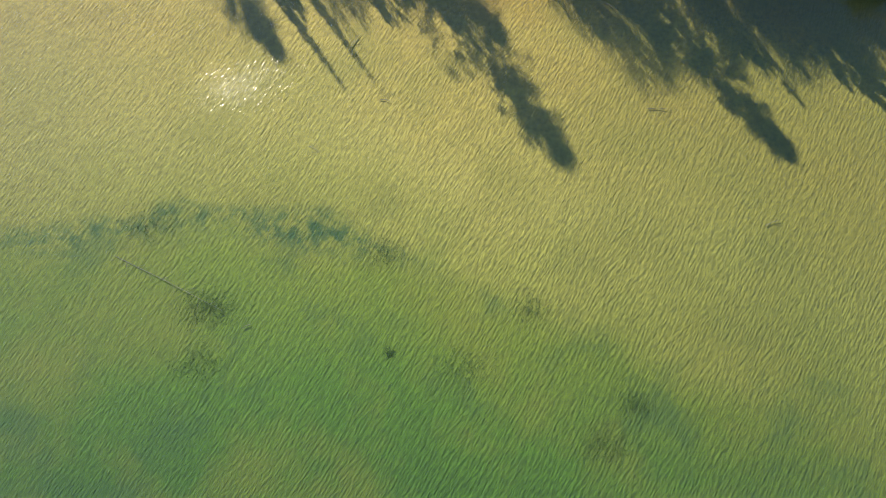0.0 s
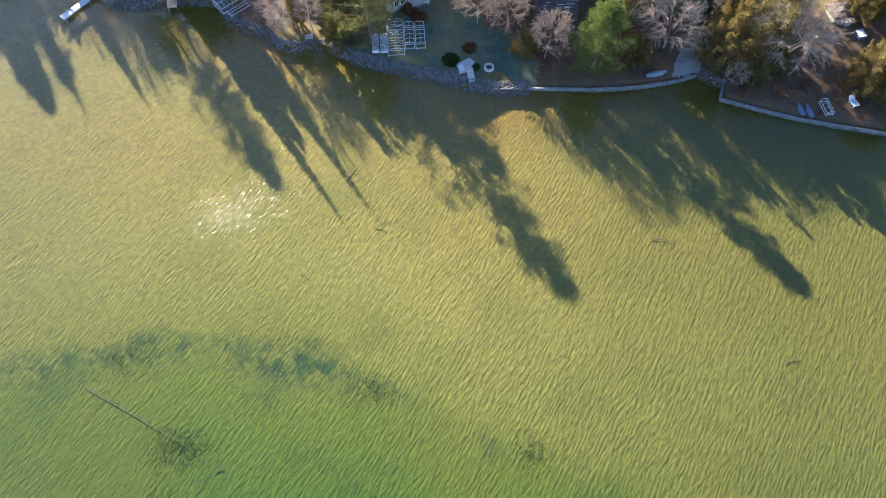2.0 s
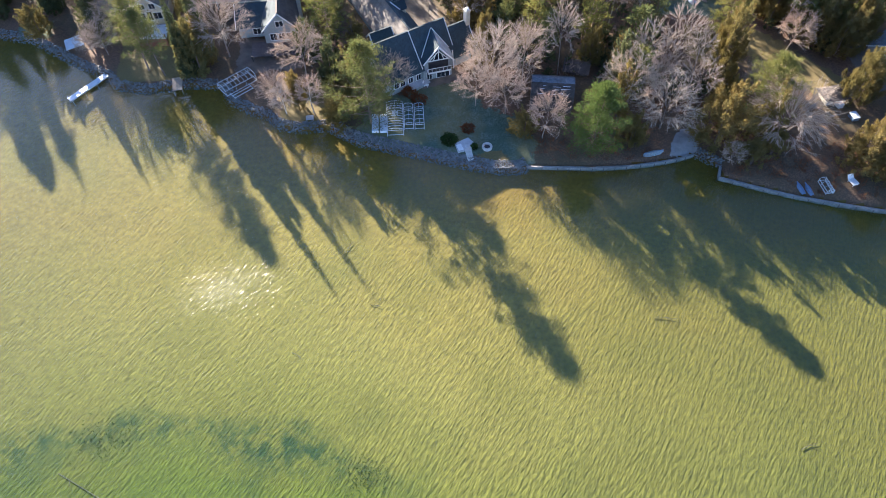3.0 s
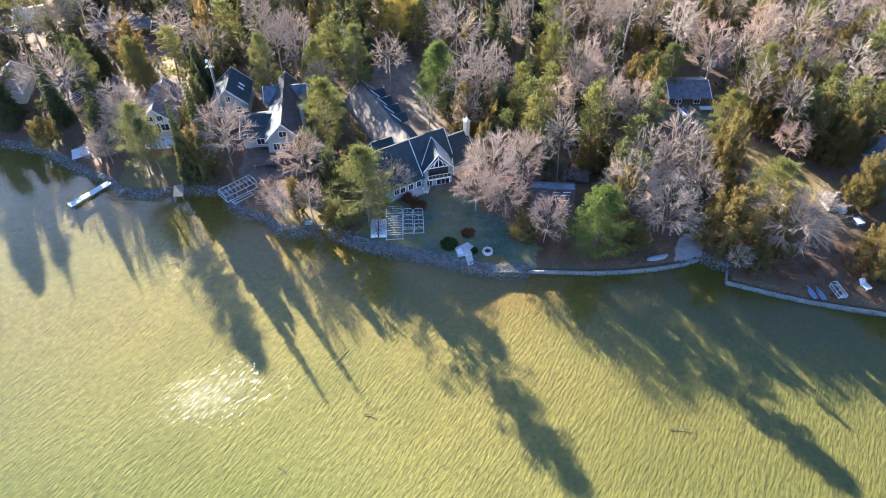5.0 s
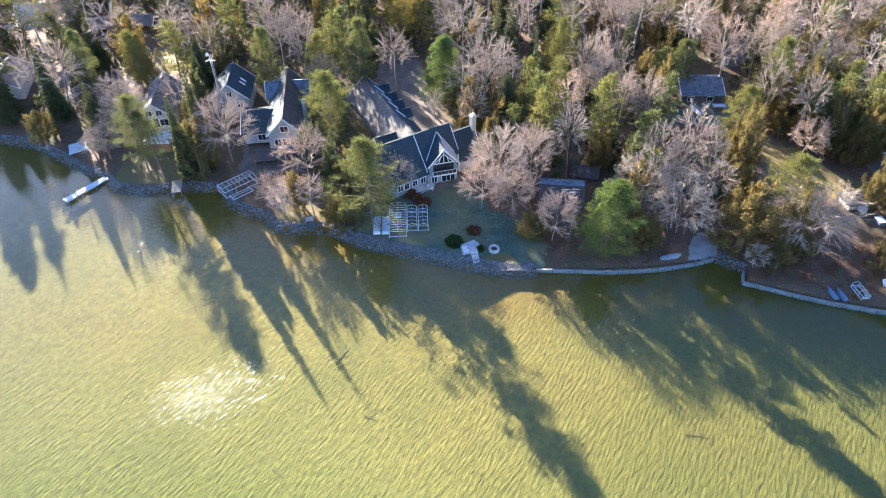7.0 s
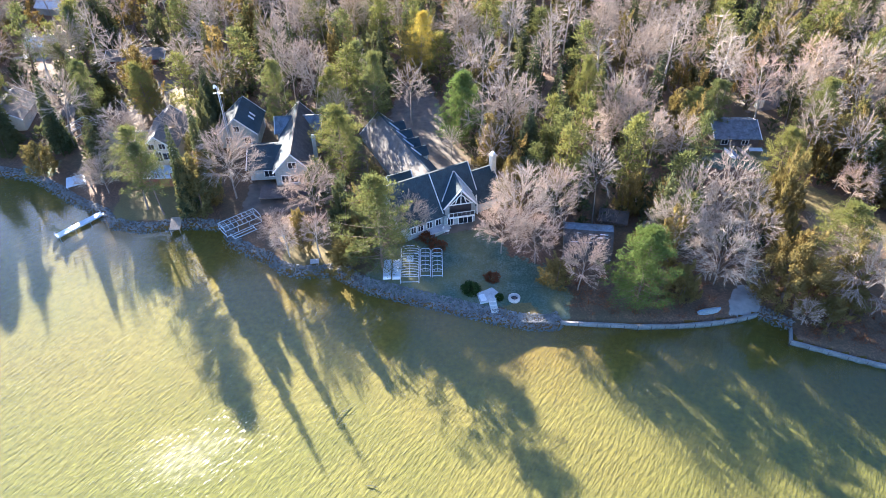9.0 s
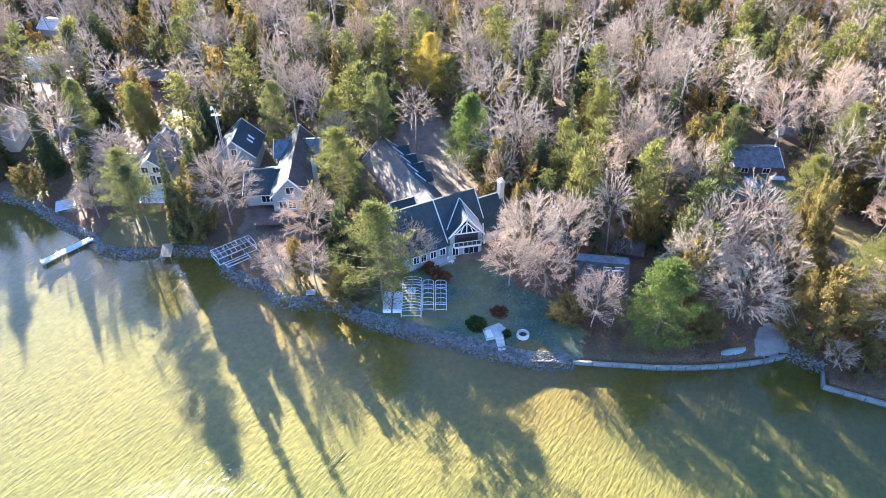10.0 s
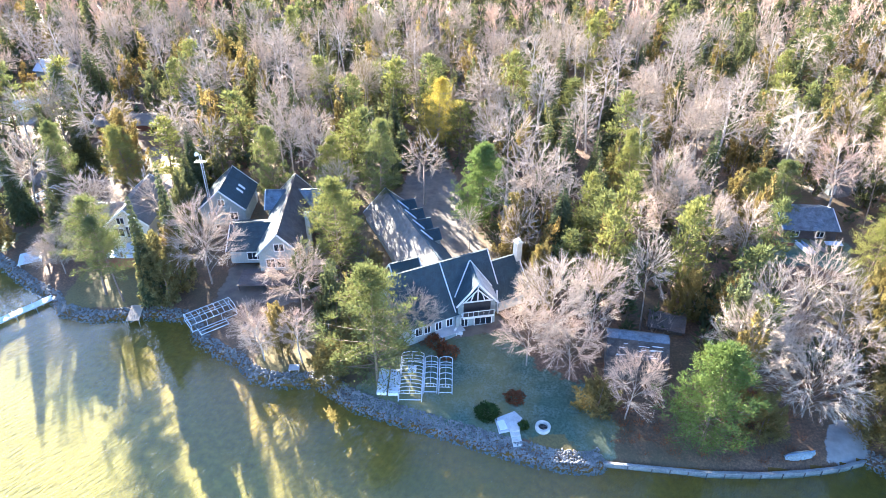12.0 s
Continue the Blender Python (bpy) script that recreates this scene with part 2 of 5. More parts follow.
YELLOW_LEAF = foliage("yellow_needles", [(0, (0.27, 0.225, 0.045)), (1, (0.29, 0.235, 0.05))], 0.34)
WEED_LEAF = foliage("water_weed_blades", [(0, (0.06, 0.088, 0.022)), (1, (0.06, 0.088, 0.022))], 0.3)
SHRUB_LEAF = foliage("shrub_leaves", [(0, (0.05, 0.075, 0.025)), (1, (0.05, 0.075, 0.025))], 0.2)
RUST_LEAF = foliage("dry_leaves", [(0, (0.20, 0.09, 0.045)), (1, (0.20, 0.09, 0.045))], 0.3)
ROCK = surface("shore_stone", (0.12, 0.115, 0.11), (0.31, 0.30, 0.285), 1.2, 0.85, 0.4, 0.03, own=False, stain=0.5)
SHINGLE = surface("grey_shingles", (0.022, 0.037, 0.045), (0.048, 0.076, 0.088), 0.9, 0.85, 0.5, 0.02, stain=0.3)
# paler copy of the shingles, with the sunlight on the wing's west slope in its colour
SHINGLE_LIT = surface("sunlit_shingles", (0.15, 0.135, 0.115), (0.25, 0.22, 0.19), 0.8, 0.85, 0.5, 0.02, stain=0.3)
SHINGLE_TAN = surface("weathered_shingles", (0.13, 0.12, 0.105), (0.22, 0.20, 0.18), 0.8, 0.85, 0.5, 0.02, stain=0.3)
# near-white shingles: grazing sunlight on the bay roof, put into the colour
LIT_ROOF = surface("sunlit_pale_shingles", (0.5, 0.47, 0.41), (0.7, 0.66, 0.58), 0.9, 0.8, 0.4, 0.02, stain=0.3)
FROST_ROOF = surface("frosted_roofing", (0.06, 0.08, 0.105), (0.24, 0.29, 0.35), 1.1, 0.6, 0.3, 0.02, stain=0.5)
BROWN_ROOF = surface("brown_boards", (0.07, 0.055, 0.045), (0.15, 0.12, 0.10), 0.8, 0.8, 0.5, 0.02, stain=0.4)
STREAKED = surface("frost_streaked_boards", (0.04, 0.034, 0.03), (0.13, 0.115, 0.105), 1.6, 0.75, 0.5, 0.02, stain=0.5)
SIDING = surface("grey_green_siding", (0.24, 0.27, 0.265), (0.35, 0.38, 0.365), 0.6, 0.7, 0.2, 0.01, stain=0.15)
CREAM = surface("cream_siding", (0.60, 0.54, 0.42), (0.74, 0.68, 0.56), 0.6, 0.7, 0.2, 0.01, stain=0.15)
REDWOOD = surface("red_brown_siding", (0.12, 0.045, 0.028), (0.22, 0.085, 0.05), 0.7, 0.75, 0.3, 0.01, stain=0.3)
WHITE = surface("white_paint", (0.68, 0.68, 0.67), (0.82, 0.82, 0.80), 0.8, 0.5, 0.1, 0.005, stain=0.12)
GALV = surface("galvanised_metal", (0.55, 0.57, 0.6), (0.72, 0.74, 0.76), 1.5, 0.42, 0.1, 0.004, metal=0.35, stain=0.2)
TARP = surface("pale_tarp", (0.50, 0.55, 0.60), (0.66, 0.70, 0.74), 0.8, 0.5, 0.4, 0.03, stain=0.2)
CONCRETE = surface("pale_concrete", (0.42, 0.42, 0.42), (0.58, 0.58, 0.57), 0.9, 0.85, 0.3, 0.01, stain=0.2)
WOOD = surface("weathered_wood", (0.28, 0.22, 0.16), (0.46, 0.37, 0.28), 0.9, 0.8, 0.4, 0.01, stain=0.25)
DARKWOOD = surface("dark_deck_boards", (0.07, 0.055, 0.05), (0.15, 0.12, 0.11), 0.9, 0.75, 0.4, 0.01, stain=0.3)
SEAWALL = surface("seawall_boards", (0.19, 0.185, 0.175), (0.34, 0.33, 0.31), 0.5, 0.8, 0.4, 0.02, stain=0.35)
BLACK = surface("dark_recess", (0.02, 0.02, 0.022), (0.035, 0.035, 0.04), 1, 0.6, 0.1, 0.01)
BLUE = surface("blue_plastic", (0.12, 0.17, 0.26), (0.2, 0.26, 0.36), 1, 0.45, 0.1, 0.005, stain=0.15)
STONE_PALE = surface("pale_ring_stone", (0.5, 0.47, 0.42), (0.7, 0.67, 0.62), 1.5, 0.85, 0.4, 0.02, stain=0.2)


def glass_material():
    m, t, out = nodes_of("window_glass")
    b = add(t, "ShaderNodeBsdfPrincipled", Base_Color=(0.02, 0.024, 0.03, 1), Roughness=0.06)
    b.inputs["IOR"].default_value = 1.5
    t.links.new(b.outputs[0], out.inputs[0])
    return m


GLASS = glass_material()


# ---- mesh helpers ----
class Form:
    """Vertices and faces of one part."""

    def __init__(self):
        self.v, self.f = [], []

    def poly(self, *pts):
        n = len(self.v)
        self.v += [tuple(p) for p in pts]
        self.f.append(tuple(range(n, n + len(pts))))
        return self

    def box(self, x0, y0, z0, x1, y1, z1):
        n = len(self.v)
        self.v += [(x, y, z) for z in (z0, z1) for x, y in ((x0, y0), (x1, y0), (x1, y1), (x0, y1))]
        self.f += [tuple(n + i for i in q) for q in ((3, 2, 1, 0), (4, 5, 6, 7), (0, 1, 5, 4), (1, 2, 6, 5), (2, 3, 7, 6), (3, 0, 4, 7))]
        return self

    def slab(self, a, b, c, d, thick):
        """A plate under the quad a b c d (counter-clockwise from above)."""
        a, b, c, d = (Vector(p) for p in (a, b, c, d))
        down = (b - a).cross(d - a).normalized() * -thick
        n = len(self.v)
        self.v += [tuple(p) for p in (a + down, b + down, c + down, d + down, a, b, c, d)]
        self.f += [tuple(n + i for i in q) for q in ((3, 2, 1, 0), (4, 5, 6, 7), (0, 1, 5, 4), (1, 2, 6, 5), (2, 3, 7, 6), (3, 0, 4, 7))]
        return self

    def bar(self, a, b, r, r2=None, sides=6):
        a, b = Vector(a), Vector(b)
        way = (b - a).normalized()
        s = way.orthogonal().normalized()
        q = way.cross(s)
        n = len(self.v)
        for p, rad in ((a, r), (b, r if r2 is None else r2)):
            for i in range(sides):
                w = 2 * math.pi * i / sides
                self.v.append(tuple(p + (s * math.cos(w) + q * math.sin(w)) * rad))
        for i in range(sides):
            j = (i + 1) % sides
            self.f.append((n + i, n + j, n + sides + j, n + sides + i))
        self.f += [tuple(n + i for i in reversed(range(sides))), tuple(n + sides + i for i in range(sides))]
        return self

    def prism(self, outline, z0, z1):
        n, k = len(self.v), len(outline)
        self.v += [(x, y, z0) for x, y in outline] + [(x, y, z1) for x, y in outline]
        self.f += [tuple(n + i for i in reversed(range(k))), tuple(n + k + i for i in range(k))]
        self.f += [(n + i, n + (i + 1) % k, n + k + (i + 1) % k, n + k + i) for i in range(k)]
        return self

    def mesh(self, name, material, smooth=False):
        me = bpy.data.meshes.new(name)
        me.from_pydata(self.v, [], self.f)
        me.materials.append(material)
        if smooth:
            me.polygons.foreach_set("use_smooth", [True] * len(me.polygons))
        return me


def thing(name, label, category, m, group="", kind=""):
    ob = new(name)
    ob.matrix_world = m
    return tagged(ob, label, category, group, kind)


def part(name, form, material, parent, label="", smooth=False):
    me = form if isinstance(form, bpy.types.Mesh) else form.mesh(name, material, smooth)
    ob = new(name, me)
    ob.parent = parent
    return tagged(ob, label)


def raw_mesh(name, v, f, material):
    """A mesh from numpy arrays: vertices, and faces that all have the same number of corners."""
    me = bpy.data.meshes.new(name)
    f = np.asarray(f, np.int32)
    me.vertices.add(len(v))
    me.vertices.foreach_set("co", np.asarray(v, np.float32).ravel())
    me.loops.add(f.size)
    me.loops.foreach_set("vertex_index", f.ravel())
    me.polygons.add(len(f))
    me.polygons.foreach_set("loop_start", np.arange(0, f.size, f.shape[1], dtype=np.int32))
    me.polygons.foreach_set("loop_total", np.full(len(f), f.shape[1], np.int32))
    me.materials.append(material)
    me.update(calc_edges=True)
    return me


# ---- the ground, the lake and the shore ----
SHORE = np.array([(-700, 210), (-250, 165), (-140, 142), (-93, 134.5), (-84, 132.3), (-77, 127.8), (-70.9, 123.8), (-65.5, 121), (-62.6, 118),
                  (-56.6, 116.7), (-52, 118), (-47.6, 118.4), (-42.3, 117.8), (-40.3, 114), (-36.1, 111.1), (-32.3, 109.3), (-29.9, 107),
                  (-26.4, 106), (-21, 106.6), (-15.9, 103), (-10.4, 101.2), (-1.6, 98.6), (4.4, 96.7), (8.6, 95.7), (13.6, 95.5), (15.1, 96.5),
                  (23.6, 96.1), (32, 96.4), (40.7, 97.8), (44.5, 99.1), (48.3, 96.2), (47.4, 93.6), (54.4, 91), (59, 89.4), (74, 85.8),
                  (100, 80), (250, 60), (700, 30)], float)


def inland(x, y):
    """Metres from the water's edge, positive on land."""
    p = np.stack([np.ravel(x), np.ravel(y)], 1).astype(float)
    best, side = np.full(len(p), 1e9), np.ones(len(p))
    for a, b in zip(SHORE[:-1], SHORE[1:]):
        e = b - a
        q = a + np.clip(((p - a) @ e) / (e @ e), 0, 1)[:, None] * e
        d = np.hypot(*(p - q).T)
        c = e[0] * (p[:, 1] - a[1]) - e[1] * (p[:, 0] - a[0])
        m = d < best - 1e-9
        best, side = np.where(m, d, best), np.where(m, np.sign(c), side)
    return best * side


def land_height(x, y):
    d = inland(x, y)
    z = np.interp(d, [-300, -90, -45, -12, -1.5, -0.4, 0, 0.5, 2.6, 10, 18, 28, 40, 80, 160, 600], [-5, -3, -1.6, -0.9, -0.68, -0.55, -0.1, 0.6, 1.1, 1.5, 2.2, 3, 3.6, 4.2, 6, 14])
    x, y = np.ravel(x), np.ravel(y)
    return z + np.clip(d, 0, 20) / 20 * 0.25 * np.sin(x * 0.21 + 1.3) * np.sin(y * 0.17)


def ground_at(x, y):
    return float(land_height(x, y)[0])


def inside(x, y, outline, soft=1.0):
    """How far inside the outline each place lies, about 0 to 1 across a metre either side of its edge."""
    o = np.array(outline, float)
    hit, best = np.zeros(len(x), bool), np.full(len(x), 1e9)
    for a, b in zip(o, np.roll(o, -1, 0)):
        e = b - a
        t = np.clip(((x - a[0]) * e[0] + (y - a[1]) * e[1]) / (e @ e), 0, 1)
        best = np.minimum(best, np.hypot(x - a[0] - t * e[0], y - a[1] - t * e[1]))
        cross = ((a[1] > y) != (b[1] > y)) & (x < (b[0] - a[0]) * (y - a[1]) / (b[1] - a[1] + 1e-12) + a[0])
        hit ^= cross
    return np.clip(0.5 + np.where(hit, best, -best) / soft, 0, 1)


LAWNS = [[(-16, 103), (-13, 112), (-4, 116), (4, 117), (8, 110), (13, 108), (17, 102), (16, 97), (4, 98.5)], [(-88, 131), (-86, 139), (-80, 137), (-80, 129.5)], [(45, 135), (45, 142), (60, 142), (57, 134)]]
DRY = [[(-63, 119), (-64, 131), (-52, 131), (-48, 121), (-52, 119)], [(-30, 107), (-29, 118), (-22, 120), (-20, 112), (-20, 106)], [(5.5, 97.6), (6.2, 99.6), (11, 99.4), (12, 97)],
       [(56, 126), (62, 131), (78, 113), (73, 108)], [(-71, 158), (-63, 172), (-60, 158), (-66, 152)], [(47, 124), (49, 132), (56, 126), (53, 119)]]
DRIVES = [[(-4, 127), (0.5, 134), (-1.5, 140), (-4, 148), (-5.5, 158), (-8, 168), (-15, 168), (-16, 152), (-10, 138)], [(-78, 155), (-72, 169), (-66, 169), (-70, 153)],
          [(-90, 154), (-84, 166), (-80, 164), (-82, 152)], [(-8, 115.5), (-2.5, 115), (4, 117), (3, 120), (-8, 118)],
          [(80, 112), (78, 124), (96, 128), (96, 112)], [(60, 156), (60, 166), (76, 170), (76, 160)],
          [(-40, 121), (-40, 131), (-27, 130), (-27, 121)]]
PALE = [[(40.2, 98.6), (40.4, 101), (42.3, 104.2), (45.4, 104.6), (45.6, 101.8), (44.4, 98.8), (42.4, 98)], [(-114, 178), (-112, 184), (-104, 183), (-102, 179)]]


def spread(lo, a, b, hi, step, far):
    mid = np.arange(a, b + step / 2, step)
    out = np.cumsum(step * 1.12 ** np.arange(1, 60))
    left, right = a - out[out < a - lo][::-1], b + out[out < hi - b]
    return np.concatenate([[lo], left, mid, right, [hi]])


def build_ground():
    xs, ys = spread(-900, -100, 90, 900, 0.7, 0), spread(-900, 84, 152, 1500, 0.7, 0)
    gx, gy = np.meshgrid(xs, ys)
    x, y = gx.ravel(), gy.ravel()
    z, d = land_height(x, y), inland(x, y)
    wob = np.array([noise.noise((a * 0.35, b * 0.35, 0)) for a, b in zip(x, y)])
    z = z + np.where(d > 2, 0.07, 0.03) * wob
    w, h = len(xs), len(ys)
    i = (np.arange(h - 1)[:, None] * w + np.arange(w - 1)[None]).ravel()
    f = np.stack([i, i + 1, i + w + 1, i + w], 1)
    me = raw_mesh("ground", np.stack([x, y, z], 1), f, GROUND)
    me.materials.append(BED)
    me.polygons.foreach_set("material_index", (d[f].mean(1) < 0.35).astype(np.int32))
    me.polygons.foreach_set("use_smooth", np.ones(len(f), bool))
    mask = np.zeros((len(x), 4), np.float32)
    for k, shapes in enumerate((LAWNS, DRIVES, PALE, DRY)):
        for s in shapes:
            mask[:, k] = np.maximum(mask[:, k], inside(x, y, s, (4.0, 2.2, 1.2, 2.5)[k]))
    me.color_attributes.new("surface_mask", "FLOAT_COLOR", "POINT").data.foreach_set("color", mask.ravel())
    tagged(new("ground", me), "leaf-strewn lake shore and sandy lake bed under clear water", "ground", kind="structure")


build_ground()
lake = Form().poly((-900, -900, 0), (900, -900, 0), (900, 230, 0), (-900, 230, 0))
tagged(new("water", lake.mesh("water", WATER)), "clear rippled green lake water over pale sand", "lake", kind="structure")


def along(points, step):
    """Places and headings at even steps along a line."""
    pts = [Vector(p) for p in points]
    rows, left = [], 0.0
    for a, b in zip(pts[:-1], pts[1:]):
        way, long = (b - a).normalized(), (b - a).length
        s = left
        while s < long:
            rows.append((a + way * s, way))
            s += step
        left = s - long
    return rows


def stone_forms(count, seed):
    rnd = np.random.RandomState(seed)
    bm = bmesh.new()
    bmesh.ops.create_icosphere(bm, subdivisions=1, radius=1)
    v0 = np.array([v.co[:] for v in bm.verts])
    f0 = np.array([[v.index for v in f.verts] for f in bm.faces])
    bm.free()
    return [(v0 * (1 + 0.28 * rnd.randn(len(v0), 1).clip(-1.3, 1.3)) * rnd.uniform(0.7, 1.3, 3) * (1, 1, 0.75), f0) for _ in range(count)]


def scatter_stones(name, label, line, width, per_metre, small, big, seed):
    rnd, shapes = np.random.RandomState(seed), stone_forms(8, seed)
    vs, fs, n = [], [], 0
    for p, way in along(line, 1.0 / per_metre):
        side = Vector((-way.y, way.x))
        q = p + side * float(rnd.uniform(-0.25, width)) + way * float(rnd.uniform(-0.2, 0.2))
        v, f = shapes[rnd.randint(8)]
        w = rnd.uniform(0, 6.3)
        s = rnd.uniform(small, big) * (1.5 if rnd.rand() < 0.05 else 1)
        c, t = math.cos(w), math.sin(w)
        v = v @ np.array([[c, t, 0], [-t, c, 0], [0, 0, 1]]) * s
        vs.append(v + (q.x, q.y, ground_at(q.x, q.y) + s * 0.25))
        fs.append(f + n)
        n += len(v)
    ob = new(name, raw_mesh(name, np.concatenate(vs), np.concatenate(fs), ROCK))
    tagged(ob, label, "rocks", kind="stuff")


scatter_stones("riprap", "grey boulders and cobbles heaped along the water's edge", [tuple(p) for p in SHORE[3:19]], 1.7, 42, 0.07, 0.19, 3)
scatter_stones("riprap", "blue-grey riprap stones banked below the lawn", [tuple(p) for p in SHORE[18:26]], 2.1, 105, 0.06, 0.16, 4)
scatter_stones("riprap", "pale stones between two seawalls", [tuple(p) for p in SHORE[29:31]], 1.6, 44, 0.08, 0.2, 5)


def seawall(line, label):
    base = thing("seawall", label, "seawall", Matrix(), kind="structure")
    cap, face, posts = Form(), Form(), Form()
    pts = [Vector((*p, 0)) for p in line]
    for a, b in zip(pts[:-1], pts[1:]):
        way = (b - a).normalized()
        side = Vector((-way.y, way.x, 0))
        n = max(1, round((b - a).length / 2.4))
        for i in range(n):
            p, q = a.lerp(b, i / n), a.lerp(b, (i + 1) / n) - way * 0.012
            up, low = Vector((0, 0, 0.66)), Vector((0, 0, -1.3))
            part("cap_board", Form().slab(p - side * 0.14 + up, q - side * 0.14 + up, q + side * 0.16 + up, p + side * 0.16 + up, 0.08), SEAWALL, base)
            f = Form()
            for k in range(4):
                z0, z1 = -0.6 + k * 0.3, -0.6 + k * 0.3 + 0.28
                o = side * (-0.06 + 0.006 * (k % 2))
                f.poly(p + o + Vector((0, 0, z0)), q + o + Vector((0, 0, z0)), q + o + Vector((0, 0, z1)), p + o + Vector((0, 0, z1)))
                f.poly(p + o + Vector((0, 0, z1)), q + o + Vector((0, 0, z1)), q + Vector((0, 0, z1)), p + Vector((0, 0, z1)))
            f.slab(p + Vector((0, 0, 0.57)), q + Vector((0, 0, 0.57)), q + side * 0.3 + Vector((0, 0, 0.57)), p + side * 0.3 + Vector((0, 0, 0.57)), 1.6)
            part("wall_board", f, SEAWALL, base)
            part("post", Form().bar(p - side * 0.13 + Vector((0, 0, -1.2)), p - side * 0.13 + Vector((0, 0, 0.54)), 0.06), DARKWOOD, base)


seawall([(14.6, 96.5), (20, 96.25), (26, 96.05), (32, 96.3), (37, 97.0), (41, 97.8), (44.4, 99.0)], "curved grey board seawall with a flat cap")
seawall([(48.2, 96.0), (47.3, 93.6), (54.4, 90.9), (59, 89.3), (66, 87.5), (74, 85.7), (86, 83), (100, 80)], "long grey board seawall holding a wooded bank")


# ---- trees ----
def tubes(paths, sides):
    """Tapered limbs: each path a list of (place, radius)."""
    vs, fs, n = [], [], 0
    ring = np.arange(sides) * 2 * math.pi / sides
    for path in paths:
        k = len(path)
        for i, (p, r) in enumerate(path):
            a, b = path[max(i - 1, 0)][0], path[min(i + 1, k - 1)][0]
            w = (b - a) / (np.linalg.norm(b - a) + 1e-9)
            s = np.cross(w, (0.31, 0.87, 0.38))
            s /= np.linalg.norm(s) + 1e-9
            q = np.cross(w, s)
            vs.append(p + r * (np.cos(ring)[:, None] * s + np.sin(ring)[:, None] * q))
        for i in range(k - 1):
            for j in range(sides):
                m = (j + 1) % sides
                fs.append((n + i * sides + j, n + i * sides + m, n + (i + 1) * sides + m, n + (i + 1) * sides + j))
        n += k * sides
    return np.concatenate(vs), np.array(fs)


def limb(rnd, start, way, length, r0, r1, steps, bend, lift):
    p, w, path = np.array(start, float), np.array(way, float), []
    for i in range(steps + 1):
        path.append((p.copy(), r0 + (r1 - r0) * i / steps))
        w = w + rnd.randn(3) * bend + np.array((0, 0, lift))
        w /= np.linalg.norm(w)
        p = p + w * length / steps
    return path


def on_path(path, f):
    x = f * (len(path) - 1)
    i = min(int(x), len(path) - 2)
    a, b = path[i], path[i + 1]
    w = b[0] - a[0]
    return a[0] + w * (x - i), w / (np.linalg.norm(w) + 1e-9), a[1] + (b[1] - a[1]) * (x - i)


def aside(rnd, way, angle):
    s = np.cross(way, rnd.randn(3))
    s /= np.linalg.norm(s) + 1e-9
    return way * math.cos(angle) + s * math.sin(angle)


def needles(rnd, starts, ways, lengths, widths):
    """Thin two-sided slivers from their starts."""
    s = np.cross(ways, rnd.randn(len(ways), 3))
    s /= np.linalg.norm(s, axis=1)[:, None] + 1e-9
    tip = starts + ways * lengths[:, None]
    v = np.stack([starts - s * widths[:, None] / 2, starts + s * widths[:, None] / 2, tip], 1).reshape(-1, 3)
    return v, np.arange(len(v)).reshape(-1, 3)


def sprays(rnd, starts, ways, lengths, widths):
    """Small pointed clumps of leaves."""
    return needles(rnd, starts, ways, lengths, widths * 1.25)


def arc(a, b, first, bow, steps, r0, r1):
    """A limb from a to b that sets off along first and bends over."""
    c = a + first * np.linalg.norm(b - a) * bow
    return [((1 - u) ** 2 * a + 2 * u * (1 - u) * c + u * u * b, r0 + (r1 - r0) * u) for u in np.linspace(0, 1, steps + 1)]


